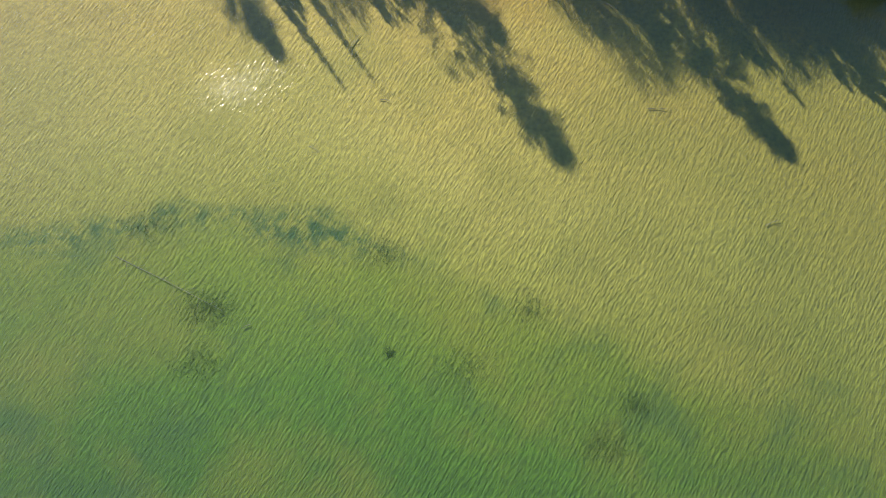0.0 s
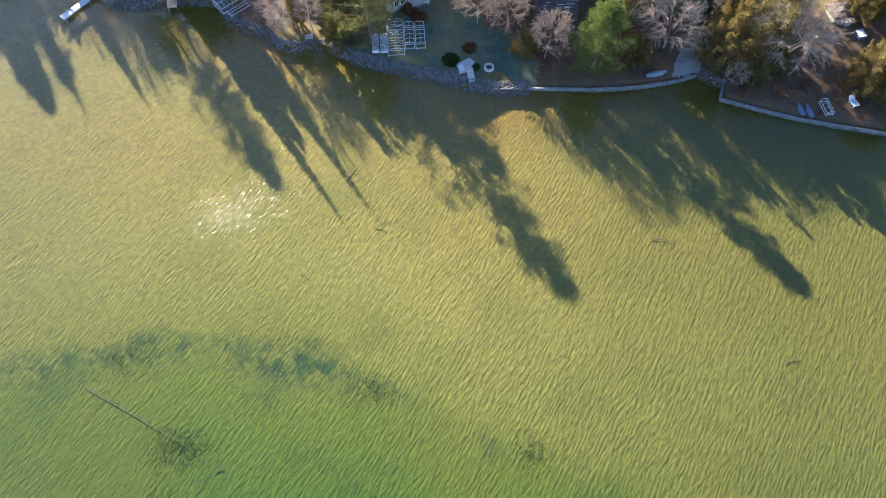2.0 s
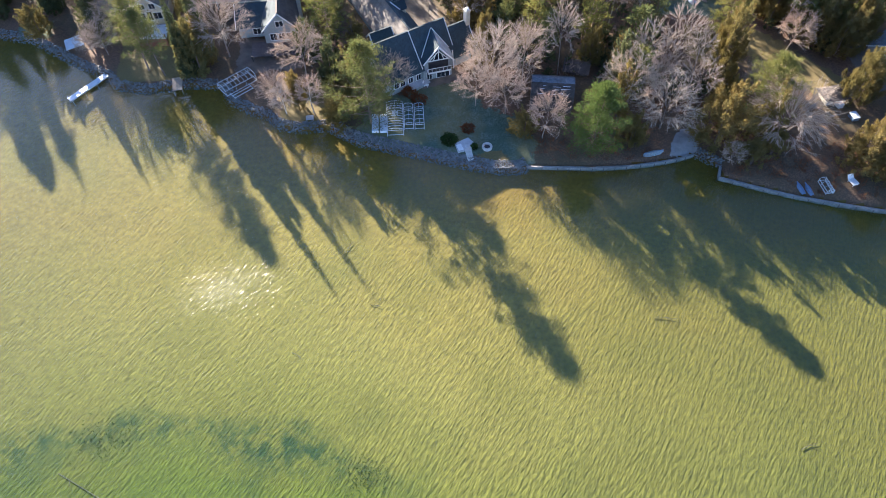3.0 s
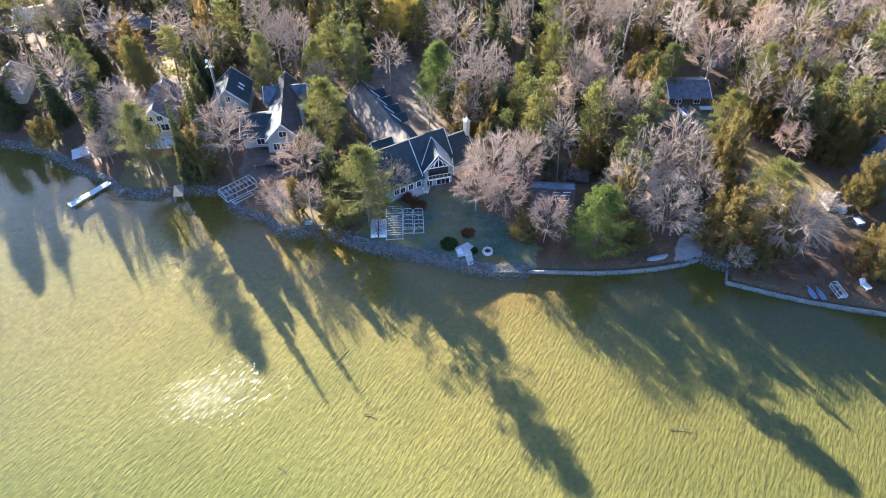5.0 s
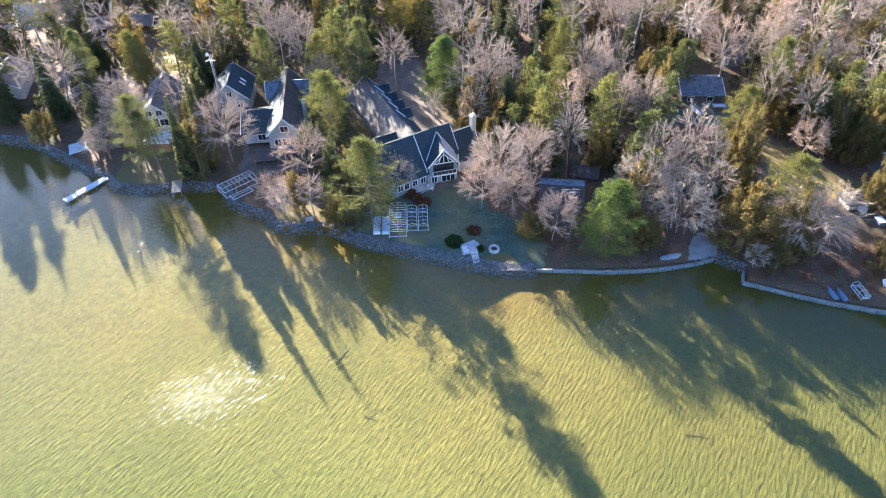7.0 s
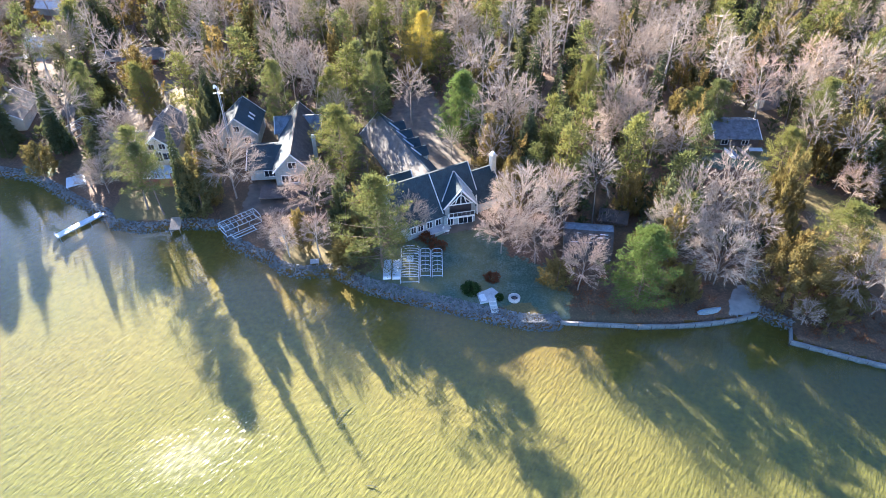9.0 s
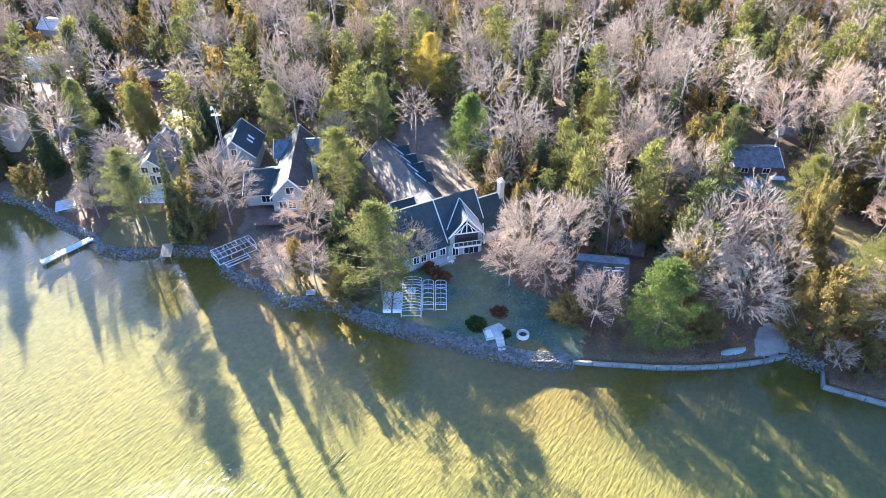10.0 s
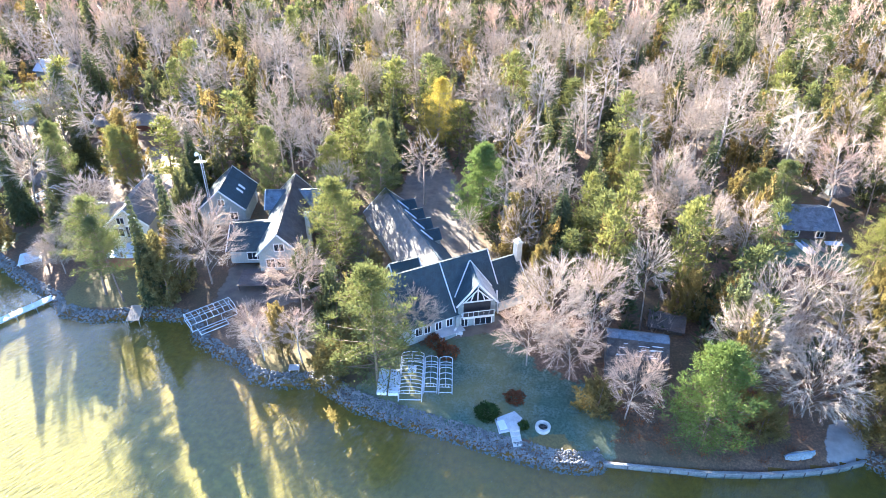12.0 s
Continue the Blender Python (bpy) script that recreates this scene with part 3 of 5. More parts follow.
def bare_tree(seed, tall=12.0, wide=11.0, low=0.22, stem=0.5, leaders=16, branches=300, twigs=56, width=0.016, droop=0.0, fine=True):
    """A trunk that parts into bowed leaders, side branches out to a rounded crown, and a haze of fine twigs."""
    rnd = np.random.RandomState(seed)
    trunk = limb(rnd, (0, 0, -0.3), (rnd.uniform(-0.08, 0.08), rnd.uniform(-0.08, 0.08), 1), tall * stem + 0.3, tall * 0.0125, tall * 0.005, 6, 0.035, 0.05)
    half = np.array((wide / 2, wide / 2, tall * (1 - low) / 2))
    mid = np.array((trunk[-1][0][0] * 0.7, trunk[-1][0][1] * 0.7, tall * (1 + low) / 2))
    lump = rnd.uniform(0, 6.28, 4)

    def crown_way(i, n, zmin):
        z = zmin + (1 - zmin) * (i + rnd.rand()) / n
        a = i * 2.39996 + rnd.randn() * 0.25
        r = math.sqrt(max(0.0, 1 - z * z))
        swell = 1 + 0.13 * math.sin(a * 2 + lump[0] + z * 3) + 0.10 * math.sin(a * 5 + lump[1] - z * 4)
        return np.array((r * math.cos(a), r * math.sin(a), z)) * swell

    main, ways = [], []
    for i in range(leaders):
        d = crown_way(i, leaders, -0.55)
        end = mid + d * half * rnd.uniform(0.58, 0.78)
        flat = np.hypot(*(end[:2] - mid[:2]))
        f = np.clip((end[2] - flat * rnd.uniform(0.75, 1.1)) / (tall * stem), 0.3, 1.0)
        p, w, r = on_path(trunk, f)
        first = np.array((d[0] * 0.6, d[1] * 0.6, 0.9))
        main.append(arc(p, end, first / np.linalg.norm(first), 0.5, 5 if fine else 3, max(r * (0.42 if droop == 0 else 0.3), 0.024), 0.010))
        ways.append(end - mid)
    ways = np.array(ways) / half
    ways /= np.linalg.norm(ways, axis=1)[:, None]
    side, st, wy = [], [], []
    for i in range(branches):
        d = crown_way(i, branches, -0.62)
        unit = d / np.linalg.norm(d)
        k = int(np.argmax(ways @ unit + rnd.rand(leaders) * 0.12))
        p, w, r = on_path(main[k], rnd.uniform(0.3, 1.0))
        end = mid + d * half * rnd.uniform(0.72, 1.0) - (0, 0, droop * rnd.rand() * np.hypot(d[0], d[1]))
        b = arc(p, end, (w + unit) / np.linalg.norm(w + unit), 0.45, 2 if fine else 1, 0.016 if fine else 0.018, 0.006)
        side.append(b)
        for j in range(twigs):
            q, g, _ = on_path(b, 1 - 0.85 * rnd.rand() ** 1.3)
            st.append(q)
            wy.append(aside(rnd, g, rnd.uniform(0.15, 0.75)) + unit * 0.12 + (0, 0, 0.3 - droop * 0.3))
    st, wy = np.array(st), np.array(wy)
    wy /= np.linalg.norm(wy, axis=1)[:, None]
    tv, tf = needles(rnd, st, wy, rnd.uniform(0.4, 1.0, len(st)) * tall / 12, np.full(len(st), width))
    av, af = tubes([trunk] + main, 5 if fine else 4)
    bv, bf = tubes(side, 3)
    return np.concatenate([av, bv]), np.concatenate([af, bf + len(av)]), tv, tf


def spruce(seed, tall=15.0, wide=5.5, count=7600):
    rnd = np.random.RandomState(seed)
    trunk = limb(rnd, (0, 0, -0.3), (0, 0, 1), tall + 0.2, tall * 0.014, 0.02, 6, 0.008, 0.05)
    h = 1 - np.sqrt(rnd.rand(count)) * 0.94
    tiers = 26
    h = (np.round(h * tiers) + rnd.randn(count) * 0.17) / tiers
    h = h.clip(0.05, 0.995)
    ang = rnd.rand(count) * 6.2832
    wave = 1 + 0.16 * np.sin(ang * 3 + h * 19) + 0.1 * rnd.randn(count)
    rad = wide / 2 * (1 - h) ** 0.85 * wave
    f = rnd.rand(count) ** 0.6
    out = np.stack([np.cos(ang), np.sin(ang), np.zeros(count)], 1)
    st = out * (rad * f * 0.8)[:, None]
    st[:, 2] = h * tall - rad * f * 0.25
    wy = out + np.stack([rnd.randn(count) * 0.35, rnd.randn(count) * 0.35, -0.25 + rnd.randn(count) * 0.22], 1)
    wy /= np.linalg.norm(wy, axis=1)[:, None]
    ln = rnd.uniform(0.45, 0.95, count) * (0.55 + 0.6 * (1 - h)) * (0.62 if count > 2000 else 0.95)
    v, fc = sprays(rnd, st, wy, ln, ln * 0.5)
    return *tubes([trunk], 5), v, fc


def cedar(seed, tall=10.0, wide=5.0, count=10500):
    """Several leaders close together, clothed in upright feathery plumes with shaded gaps between."""
    rnd = np.random.RandomState(seed)
    trunks = [limb(rnd, (rnd.randn() * 0.2, rnd.randn() * 0.2, -0.3), (rnd.randn() * 0.05, rnd.randn() * 0.05, 1), tall * k, tall * 0.014, 0.02, 5, 0.02, 0.05) for k in (0.96, 0.8)]
    near = count > 2000
    lobes = np.array([(0, 0, tall, 0.85)] + [(rnd.uniform(-0.22, 0.22) * wide, rnd.uniform(-0.22, 0.22) * wide, rnd.uniform(0.6, 0.95) * tall, rnd.uniform(0.5, 0.75)) for _ in range(4)])
    n = 120 if near else 34
    lob = lobes[rnd.randint(0, 5, n)]
    h = 0.05 + 0.93 * rnd.rand(n) ** 0.95
    prof = np.interp(h, [0, 0.08, 0.3, 0.6, 0.85, 1], [0.5, 0.85, 1, 0.78, 0.42, 0.04])
    ang = rnd.rand(n) * 6.2832
    rad = wide / 2 * prof * lob[:, 3] * rnd.uniform(0.45, 1.12, n)
    foot = np.stack([np.cos(ang) * rad + lob[:, 0] * (1 - 0.3 * h), np.sin(ang) * rad + lob[:, 1] * (1 - 0.3 * h), h * lob[:, 2] - 0.7], 1)
    axis = np.stack([np.cos(ang) * 0.32, np.sin(ang) * 0.32, np.ones(n)], 1) + rnd.randn(n, 3) * 0.1
    axis /= np.linalg.norm(axis, axis=1)[:, None]
    long, thick = rnd.uniform(1.1, 2.2, n) * tall / 10, rnd.uniform(0.3, 0.55, n) * (1 if near else 1.4) * (0.5 + wide / 10)
    k = rnd.randint(0, n, count)
    s = rnd.rand(count) ** 0.85
    off = rnd.randn(count, 3) * (1, 1, 0.5)
    off *= (thick[k] * (1 - 0.8 * s) * 0.62)[:, None]
    st = foot[k] + axis[k] * (s * long[k])[:, None] + off
    wy = axis[k] * 0.7 + off * 0.9 + rnd.randn(count, 3) * 0.28
    wy /= np.linalg.norm(wy, axis=1)[:, None]
    ln = rnd.uniform(0.35, 0.75, count) * (0.5 if near else 0.82)
    v, fc = sprays(rnd, st, wy, ln, ln * 0.46)
    return *tubes(trunks, 5), v, fc


def pine(seed, tall=16.0, wide=9.0, count=7800, low=0.13, full=0.0):
    """Spreading boughs, each carrying separate tufts of needles that turn up at the tips."""
    rnd = np.random.RandomState(seed)
    near = count > 2000
    trunk = limb(rnd, (0, 0, -0.3), (rnd.randn() * 0.04, rnd.randn() * 0.04, 1), tall * 0.97, tall * 0.014, 0.03, 7, 0.025, 0.05)
    arms, st, wy = [trunk], [], []
    n = 74 if near else 26
    tufts = 9 if near else 5
    per = max(3, count // (n * tufts))
    for i in range(n):
        f = low + (1 - low) * (i + rnd.rand()) / n
        p, w, r = on_path(trunk, min(f, 0.995))
        a = i * 2.4 + rnd.randn() * 0.5
        u = (f - low) / (1 - low)
        reach = wide / 2 * np.interp(u, [0, 0.25, 0.55, 0.85, 1.0], [0.8 + 0.2 * full, 1.05, 0.85, 0.45, 0.12]) * rnd.uniform(0.72, 1.15)
        arm = limb(rnd, p, (math.cos(a), math.sin(a), rnd.uniform(0.0, 0.35) + 0.5 * u * u), reach, max(0.028, r * 0.35), 0.014, 3, 0.09, 0.07)
        arms.append(arm)
        for j in range(tufts):
            q, g, _ = on_path(arm, 1 - 0.78 * rnd.rand() ** 1.2)
            c = q + rnd.randn(3) * (0.42, 0.42, 0.16) * (0.45 + reach / 6)
            spread_ = rnd.uniform(0.2, 0.34) * (1.0 if near else 1.7)
            o = rnd.randn(per, 3) * (1, 1, 0.62)
            st.append(c + o * spread_)
            wy.append(o * 0.55 + g * 0.45 + (0, 0, 0.5))
    st, wy = np.concatenate(st), np.concatenate(wy)
    wy /= np.linalg.norm(wy, axis=1)[:, None]
    ln = rnd.uniform(0.3, 0.6, len(st)) * (0.55 if near else 1.3)
    v, fc = sprays(rnd, st, wy, ln, ln * 0.36)
    return *tubes(arms, 4 if near else 3), v, fc


KINDS = {}


def kind_of_tree(key, name, make, seeds, trunk_material, crown_material, crown_name, label, size):
    forms = []
    for s in seeds:
        tv, tf, cv, cf = make(s)
        forms.append((raw_mesh("trunk", tv, tf, trunk_material), raw_mesh(crown_name, cv, cf, crown_material)))
    KINDS[key] = [name, forms, crown_name, label, size]


kind_of_tree("bare", "bare_tree", lambda s: bare_tree(s), (1, 2, 3, 4), BARK_GREY, TWIG, "crown", "leafless hardwood with a grey trunk and pinkish twigs", (12, 11))
kind_of_tree("dome", "bare_tree", lambda s: bare_tree(s, 11, 14, 0.12, 0.4, 28, 420, 44, 0.018, 1.2), (6, 7), BARK_GREY, TWIG_GREY, "crown", "broad leafless tree with a domed crown of grey drooping twigs", (11, 14))
kind_of_tree("birch", "birch_tree", lambda s: bare_tree(s, 14, 7, 0.25, 0.8, 18, 190, 46, 0.018), (11, 12, 13), BARK_WHITE, TWIG, "crown", "leafless birch with white trunk and limbs", (14, 7))
kind_of_tree("cedar", "cedar_tree", lambda s: cedar(s), (21, 22, 23, 24), BARK_BROWN, CEDAR_LEAF, "crown", "bushy olive and golden-brown cedar", (10, 5))
kind_of_tree("gold", "cedar_tree", lambda s: cedar(s, 11, 8, 17000), (25, 26, 27), BARK_BROWN, GOLD_LEAF, "crown", "bushy olive-brown cedar on the bank", (11, 8))
kind_of_tree("fir", "fir_tree", lambda s: pine(s, 13, 9.5, 24000, 0.04, 1.0), (28, 29), BARK_BROWN, FIR_LEAF, "crown", "full green fir branched down to the ground", (13, 9.5))
kind_of_tree("pine", "pine_tree", lambda s: pine(s, 16, 11, 19000), (31, 32, 33, 34), BARK_BROWN, PINE_LEAF, "crown", "yellow-green pine with layered tufted boughs", (16, 11))
kind_of_tree("larch", "larch_tree", lambda s: pine(s, 17, 8, 9000, 0.3), (37,), BARK_BROWN, YELLOW_LEAF, "crown", "bright yellow larch standing above the woods", (17, 8))
kind_of_tree("tall_pine", "pine_tree", lambda s: pine(s, 17, 9, 11000, 0.34), (35, 36), BARK_BROWN, PINE_LEAF, "crown", "tall pine with a bare trunk and a high olive crown", (17, 9))
kind_of_tree("spruce", "spruce_tree", lambda s: spruce(s), (41, 42, 43), BARK_BROWN, SPRUCE_LEAF, "crown", "narrow dark green spruce", (15, 5.5))
kind_of_tree("bare_far", "bare_tree", lambda s: bare_tree(s, 15, 7.5, 0.3, 0.55, 9, 80, 42, 0.03, fine=False), (51, 52, 53, 54, 55), BARK_GREY, TWIG_GREY, "crown", "leafless grey hardwood in dense woods", (15, 7.5))
kind_of_tree("birch_far", "birch_tree", lambda s: bare_tree(s, 16, 5.5, 0.38, 0.86, 10, 62, 40, 0.03, fine=False), (61, 62, 63), BARK_WHITE, TWIG_GREY, "crown", "pale leafless birch in dense woods", (16, 5.5))
kind_of_tree("cedar_far", "cedar_tree", lambda s: cedar(s, 11, 4.6, 1900), (71, 72, 73), BARK_BROWN, CEDAR_LEAF, "crown", "olive cedar in dense woods", (11, 4.6))
kind_of_tree("pine_far", "pine_tree", lambda s: pine(s, 17, 7, 1700), (81, 82, 83), BARK_BROWN, PINE_LEAF, "crown", "green pine in dense woods", (17, 7))
kind_of_tree("spruce_far", "spruce_tree", lambda s: spruce(s, 15, 5, 1500), (91, 92), BARK_BROWN, SPRUCE_LEAF, "crown", "dark spruce in dense woods", (15, 5))

MADE = {}
TAKEN = []
tree_rnd = random.Random(7)


def plant(key, x, y, tall, wide, lean=0.0, lean_way=0.0, group=""):
    name, forms, crown_name, label, (h0, w0) = KINDS[key]
    k = tree_rnd.randrange(len(forms))
    z = ground_at(x, y)
    sx = wide / w0
    m = (Matrix.Translation((x, y, z)) @ Matrix.Rotation(lean_way, 4, "Z") @ Matrix.Rotation(lean, 4, "X") @ Matrix.Rotation(tree_rnd.uniform(0, 6.28), 4, "Z")
         @ Matrix.Diagonal((sx, sx, tall / h0, 1)))
    TAKEN.append((x, y))
    if (key, k) in MADE:
        first = MADE[key, k]
        return copy_thing(first, m @ Matrix.Diagonal((1 / first.scale.x, 1 / first.scale.y, 1 / first.scale.z, 1)))
    base = thing(name, label, "tree", Matrix(), group)
    part("trunk", forms[k][0], None, base)
    part(crown_name, forms[k][1], None, base)
    base.matrix_basis = m
    MADE[key, k] = base
    return base


# trees along the shore and round the houses: x, y, height, width
for row in [(-41.8, 125.7, 15, 13.5), (-63.5, 134.2, 12, 13), (-25.8, 119.1, 11, 11), (-31.0, 113.2, 6.5, 7), (-8.4, 114.2, 8.5, 7.5), (-11.2, 113.6, 7.5, 6), (8.9, 113.0, 15, 12.5), (15.2, 116, 14, 9), (6.2, 110.6, 10.5, 9), (11.6, 108.4, 10, 9), (17.8, 102.6, 10.5, 8), (-66.2, 126.8, 8, 8), (-69.2, 127.4, 5, 5.5),
            (32.8, 109.6, 13, 11), (39.2, 113.2, 9, 6), (39.2, 104.6, 12, 12.5), (49.8, 96.6, 5, 5), (60, 101.4, 12, 16), (66.7, 123.0, 9, 8), (57.5, 113.5, 6, 5)]:
    plant("dome" if row[:2] in ((60, 101.4), (39.2, 104.6), (-63.5, 134.2)) else "bare", *row, group="leafless trees on the shore")
for row in [(-55.5, 139.9, 11, 9), (-67.5, 139, 11, 10), (-79.8, 142.1, 17, 10), (-73, 161.4, 16, 13), (-25.9, 144.2, 12, 7), (-11, 149.2, 14, 8), (-2.4, 135.9, 8, 4),
            (3.8, 153.3, 18, 11), (7.2, 140.5, 17, 9), (15.4, 160.2, 17, 8), (78, 154.5, 18, 9), (67, 158.4, 8, 6), (-86.4, 146.4, 14, 8)]:
    plant("bare_far", *row, group="leafless trees behind the houses")
for row in [(29.6, 147.7, 15, 7), (31.6, 140.4, 14, 7), (24.4, 135.5, 12, 7), (33.9, 132.3, 14, 6), (39.3, 132.5, 14, 6), (58.8, 149.1, 18, 8), (71.6, 157.3, 18, 8), (-23.4, 109.4, 9, 5.5), (-28.6, 109.6, 8, 5)]:
    plant("birch", *row, tree_rnd.uniform(0.05, 0.2), tree_rnd.uniform(-1, 1), group="birches")
for row in [(-49.6, 137.8, 12, 5), (-81.1, 132.6, 7.5, 6.5), (-91.5, 138.5, 7, 5), (-70.2, 132.0, 5, 5), (-72.0, 137.5, 8, 6), (-69.0, 156.0, 14, 8), (-45.8, 123.7, 11, 5), (-46.9, 120.8, 12, 7), (-20.2, 115.7, 11, 5), (-26.3, 110.6, 9, 3.6), (-18.2, 107.6, 6, 7), (5.1, 131.8, 12, 7),
            (8, 121.7, 11, 6), (28.4, 121.1, 9, 5), (33.5, 101.6, 7, 6), (14.2, 103.6, 5.5, 5.5), (40.1, 143.2, 11, 6), (-16.5, 112.5, 11, 6)]:
    plant("gold" if row[0] in (33.5, 28.4, 8) else "cedar", *row, group="cedars on the shore")
for row in [(53.1, 119.8, 14, 7.5), (51.6, 112, 8, 5.5), (49.0, 101.4, 13, 11), (65.3, 134.3, 12, 8), (70, 132.5, 13, 9), (53.2, 95.8, 5.5, 6), (57.2, 98.0, 5, 6), (71.4, 95.6, 10, 8.5), (76, 110.3, 12, 8),
            (72.5, 124.6, 12, 7), (75.8, 122.2, 11, 7.5), (80.7, 125.3, 12, 8), (74.3, 128.8, 12, 8), (78, 92, 12, 9), (84, 96, 13, 8), (90, 90, 12, 9), (86, 104, 12, 8), (75.5, 92.5, 9, 8)]:
    plant("gold", *row, group="cedars on the east bank")
for row in [(-98, 150, 18, 9), (-97.5, 141.5, 17, 9), (-76.0, 147.5, 16, 7), (-104, 146, 18, 9), (-65.8, 150.5, 14, 8), (-37.6, 147.6, 16, 7), (-21.7, 127, 17, 10), (-18.4, 146, 18, 8), (-12.8, 106.6, 17.8, 13),
            (24.2, 148.3, 16, 7), (44.1, 145.6, 11, 8), (49.6, 148.1, 12, 8), (54.6, 126.6, 13.5, 8.5), (63.4, 137.3, 18, 9), (56.2, 106, 14, 11.5)]:
    plant("pine", *row, group="pines among the houses")
for row in [(-48.6, 121.0, 18.5, 4.8), (-46.6, 126.4, 20.5, 4.5), (11.4, 132.1, 14, 8), (-79.1, 158.8, 13, 7), (-52.6, 149.5, 14, 6), (-51.6, 144.6, 12, 5.5), (-81.3, 153.5, 15, 6), (-94, 143, 18, 7), (-81.6, 141.4, 17, 6), (-101, 148, 17, 7)]:
    plant("spruce", *row, group="spruces")


plant("fir", 26.4, 100.2, 15.0, 10.0, group="pines among the houses")
plant("fir", -0.5, 142.3, 16, 9.0, group="pines among the houses")
plant("larch", -10.1, 166.0, 18, 8, group="pines among the houses")
plant("pine", -27.0, 147.0, 14, 8, group="pines among the houses")
for row in [(-56.8, 121.8, 16.5, 9), (-53.5, 120.6, 15, 7)]:
    plant("tall_pine", *row, group="pines among the houses")


# ---- houses ----
def gable(base, m, long, wide, low, eave, ridge, roof, wall, trim=None, over=0.5, ends="both", hang=0.35, other=None):
    """One gabled block: its walls, two roof slopes and pale verge boards. Local x runs along the ridge."""
    a, b, w = -long / 2, long / 2, wide / 2
    top = ridge - 0.12
    f = Form()
    for x in (a, b):
        pts = [(x, -w, low), (x, w, low), (x, w, eave), (x, 0, top), (x, -w, eave)]
        f.poly(*(pts if x == b else reversed(pts)))
    for y in (-w, w):
        pts = [(a, y, low), (b, y, low), (b, y, eave), (a, y, eave)]
        f.poly(*(pts if y < 0 else reversed(pts)))
    part("wall", f, wall, base).matrix_basis = m
    slope = (ridge - eave) / w
    roof_of = {-1: roof, 1: other or roof}
    for s in (-1, 1):
        y, z = s * (w + hang), eave - slope * hang
        q = [(a - over, y, z), (b + over, y, z), (b + over, 0, ridge), (a - over, 0, ridge)]
        if s > 0:
            q = [q[1], q[0], q[3], q[2]]
        r = Form().slab(*[(x, yy, zz + 0.12) for x, yy, zz in q], 0.16)
        part("roof_slope", r, roof_of[s], base).matrix_basis = m
        n = max(3, int(math.hypot(w, ridge - eave) / 0.42))
        for i in range(1, n):
            t = i / n
            yy, zz = y * (1 - t), z + (ridge - z) * t + 0.12
            d = 0.02
            course = Form().slab(*([(a - over, yy, zz + d), (b + over, yy, zz + d), (b + over, yy * 0.985, zz + d + 0.012), (a - over, yy * 0.985, zz + d + 0.012)] if s < 0 else
                           [(b + over, yy, zz + d), (a - over, yy, zz + d), (a - over, yy * 0.985, zz + d + 0.012), (b + over, yy * 0.985, zz + d + 0.012)]), 0.03)
            part("shingle_course", course, roof_of[s], base).matrix_basis = m
        if trim:
            for x in ((a - over, b + over) if ends == "both" else (b + over,)):
                v = Form().slab((x - 0.07, y, z + 0.16), (x + 0.07, y, z + 0.16), (x + 0.07, 0, ridge + 0.16), (x - 0.07, 0, ridge + 0.16), 0.22) if s < 0 else \
                    Form().slab((x + 0.07, y, z + 0.16), (x - 0.07, y, z + 0.16), (x - 0.07, 0, ridge + 0.16), (x + 0.07, 0, ridge + 0.16), 0.22)
                part("verge_board", v, trim, base).matrix_basis = m
    part("ridge_cap", Form().slab((a - over, -0.16, ridge + 0.14), (b + over, -0.16, ridge + 0.14), (b + over, 0.16, ridge + 0.14), (a - over, 0.16, ridge + 0.14), 0.06), roof, base).matrix_basis = m


def window(base, m, x, z, wide, tall, bars=1, frame=None):
    """A window in a wall whose outside faces local -y, at height z: its frame, panes and glazing bars."""
    w = wide / 2

    def ring(k, y):
        return [(x - w - k, y, z - k), (x + w + k, y, z - k), (x + w + k, y, z + tall + k), (x - w - k, y, z + tall + k)]

    f = Form()
    outer, inner, back, deep = ring(0.09, -0.07), ring(0.0, -0.07), ring(0.09, 0.02), ring(0.0, 0.02)
    for a in range(4):
        b = (a + 1) % 4
        f.poly(outer[a], outer[b], inner[b], inner[a])
        f.poly(back[a], back[b], outer[b], outer[a])
        f.poly(inner[a], inner[b], deep[b], deep[a])
    fr = part("window", f, frame or WHITE, base)
    fr.matrix_basis = m
    for i in range(bars):
        c = x - w + wide * (i + 1) / (bars + 1)
        part("glazing_bar", Form().box(c - 0.03, -0.05, z, c + 0.03, 0.02, z + tall), frame or WHITE, fr)
    part("pane", Form().box(x - w, -0.03, z, x + w, -0.012, z + tall), GLASS, fr)


def at(x, y, z=0.0, turn=0.0):
    return pose(x, y, z, 0, 0, turn)


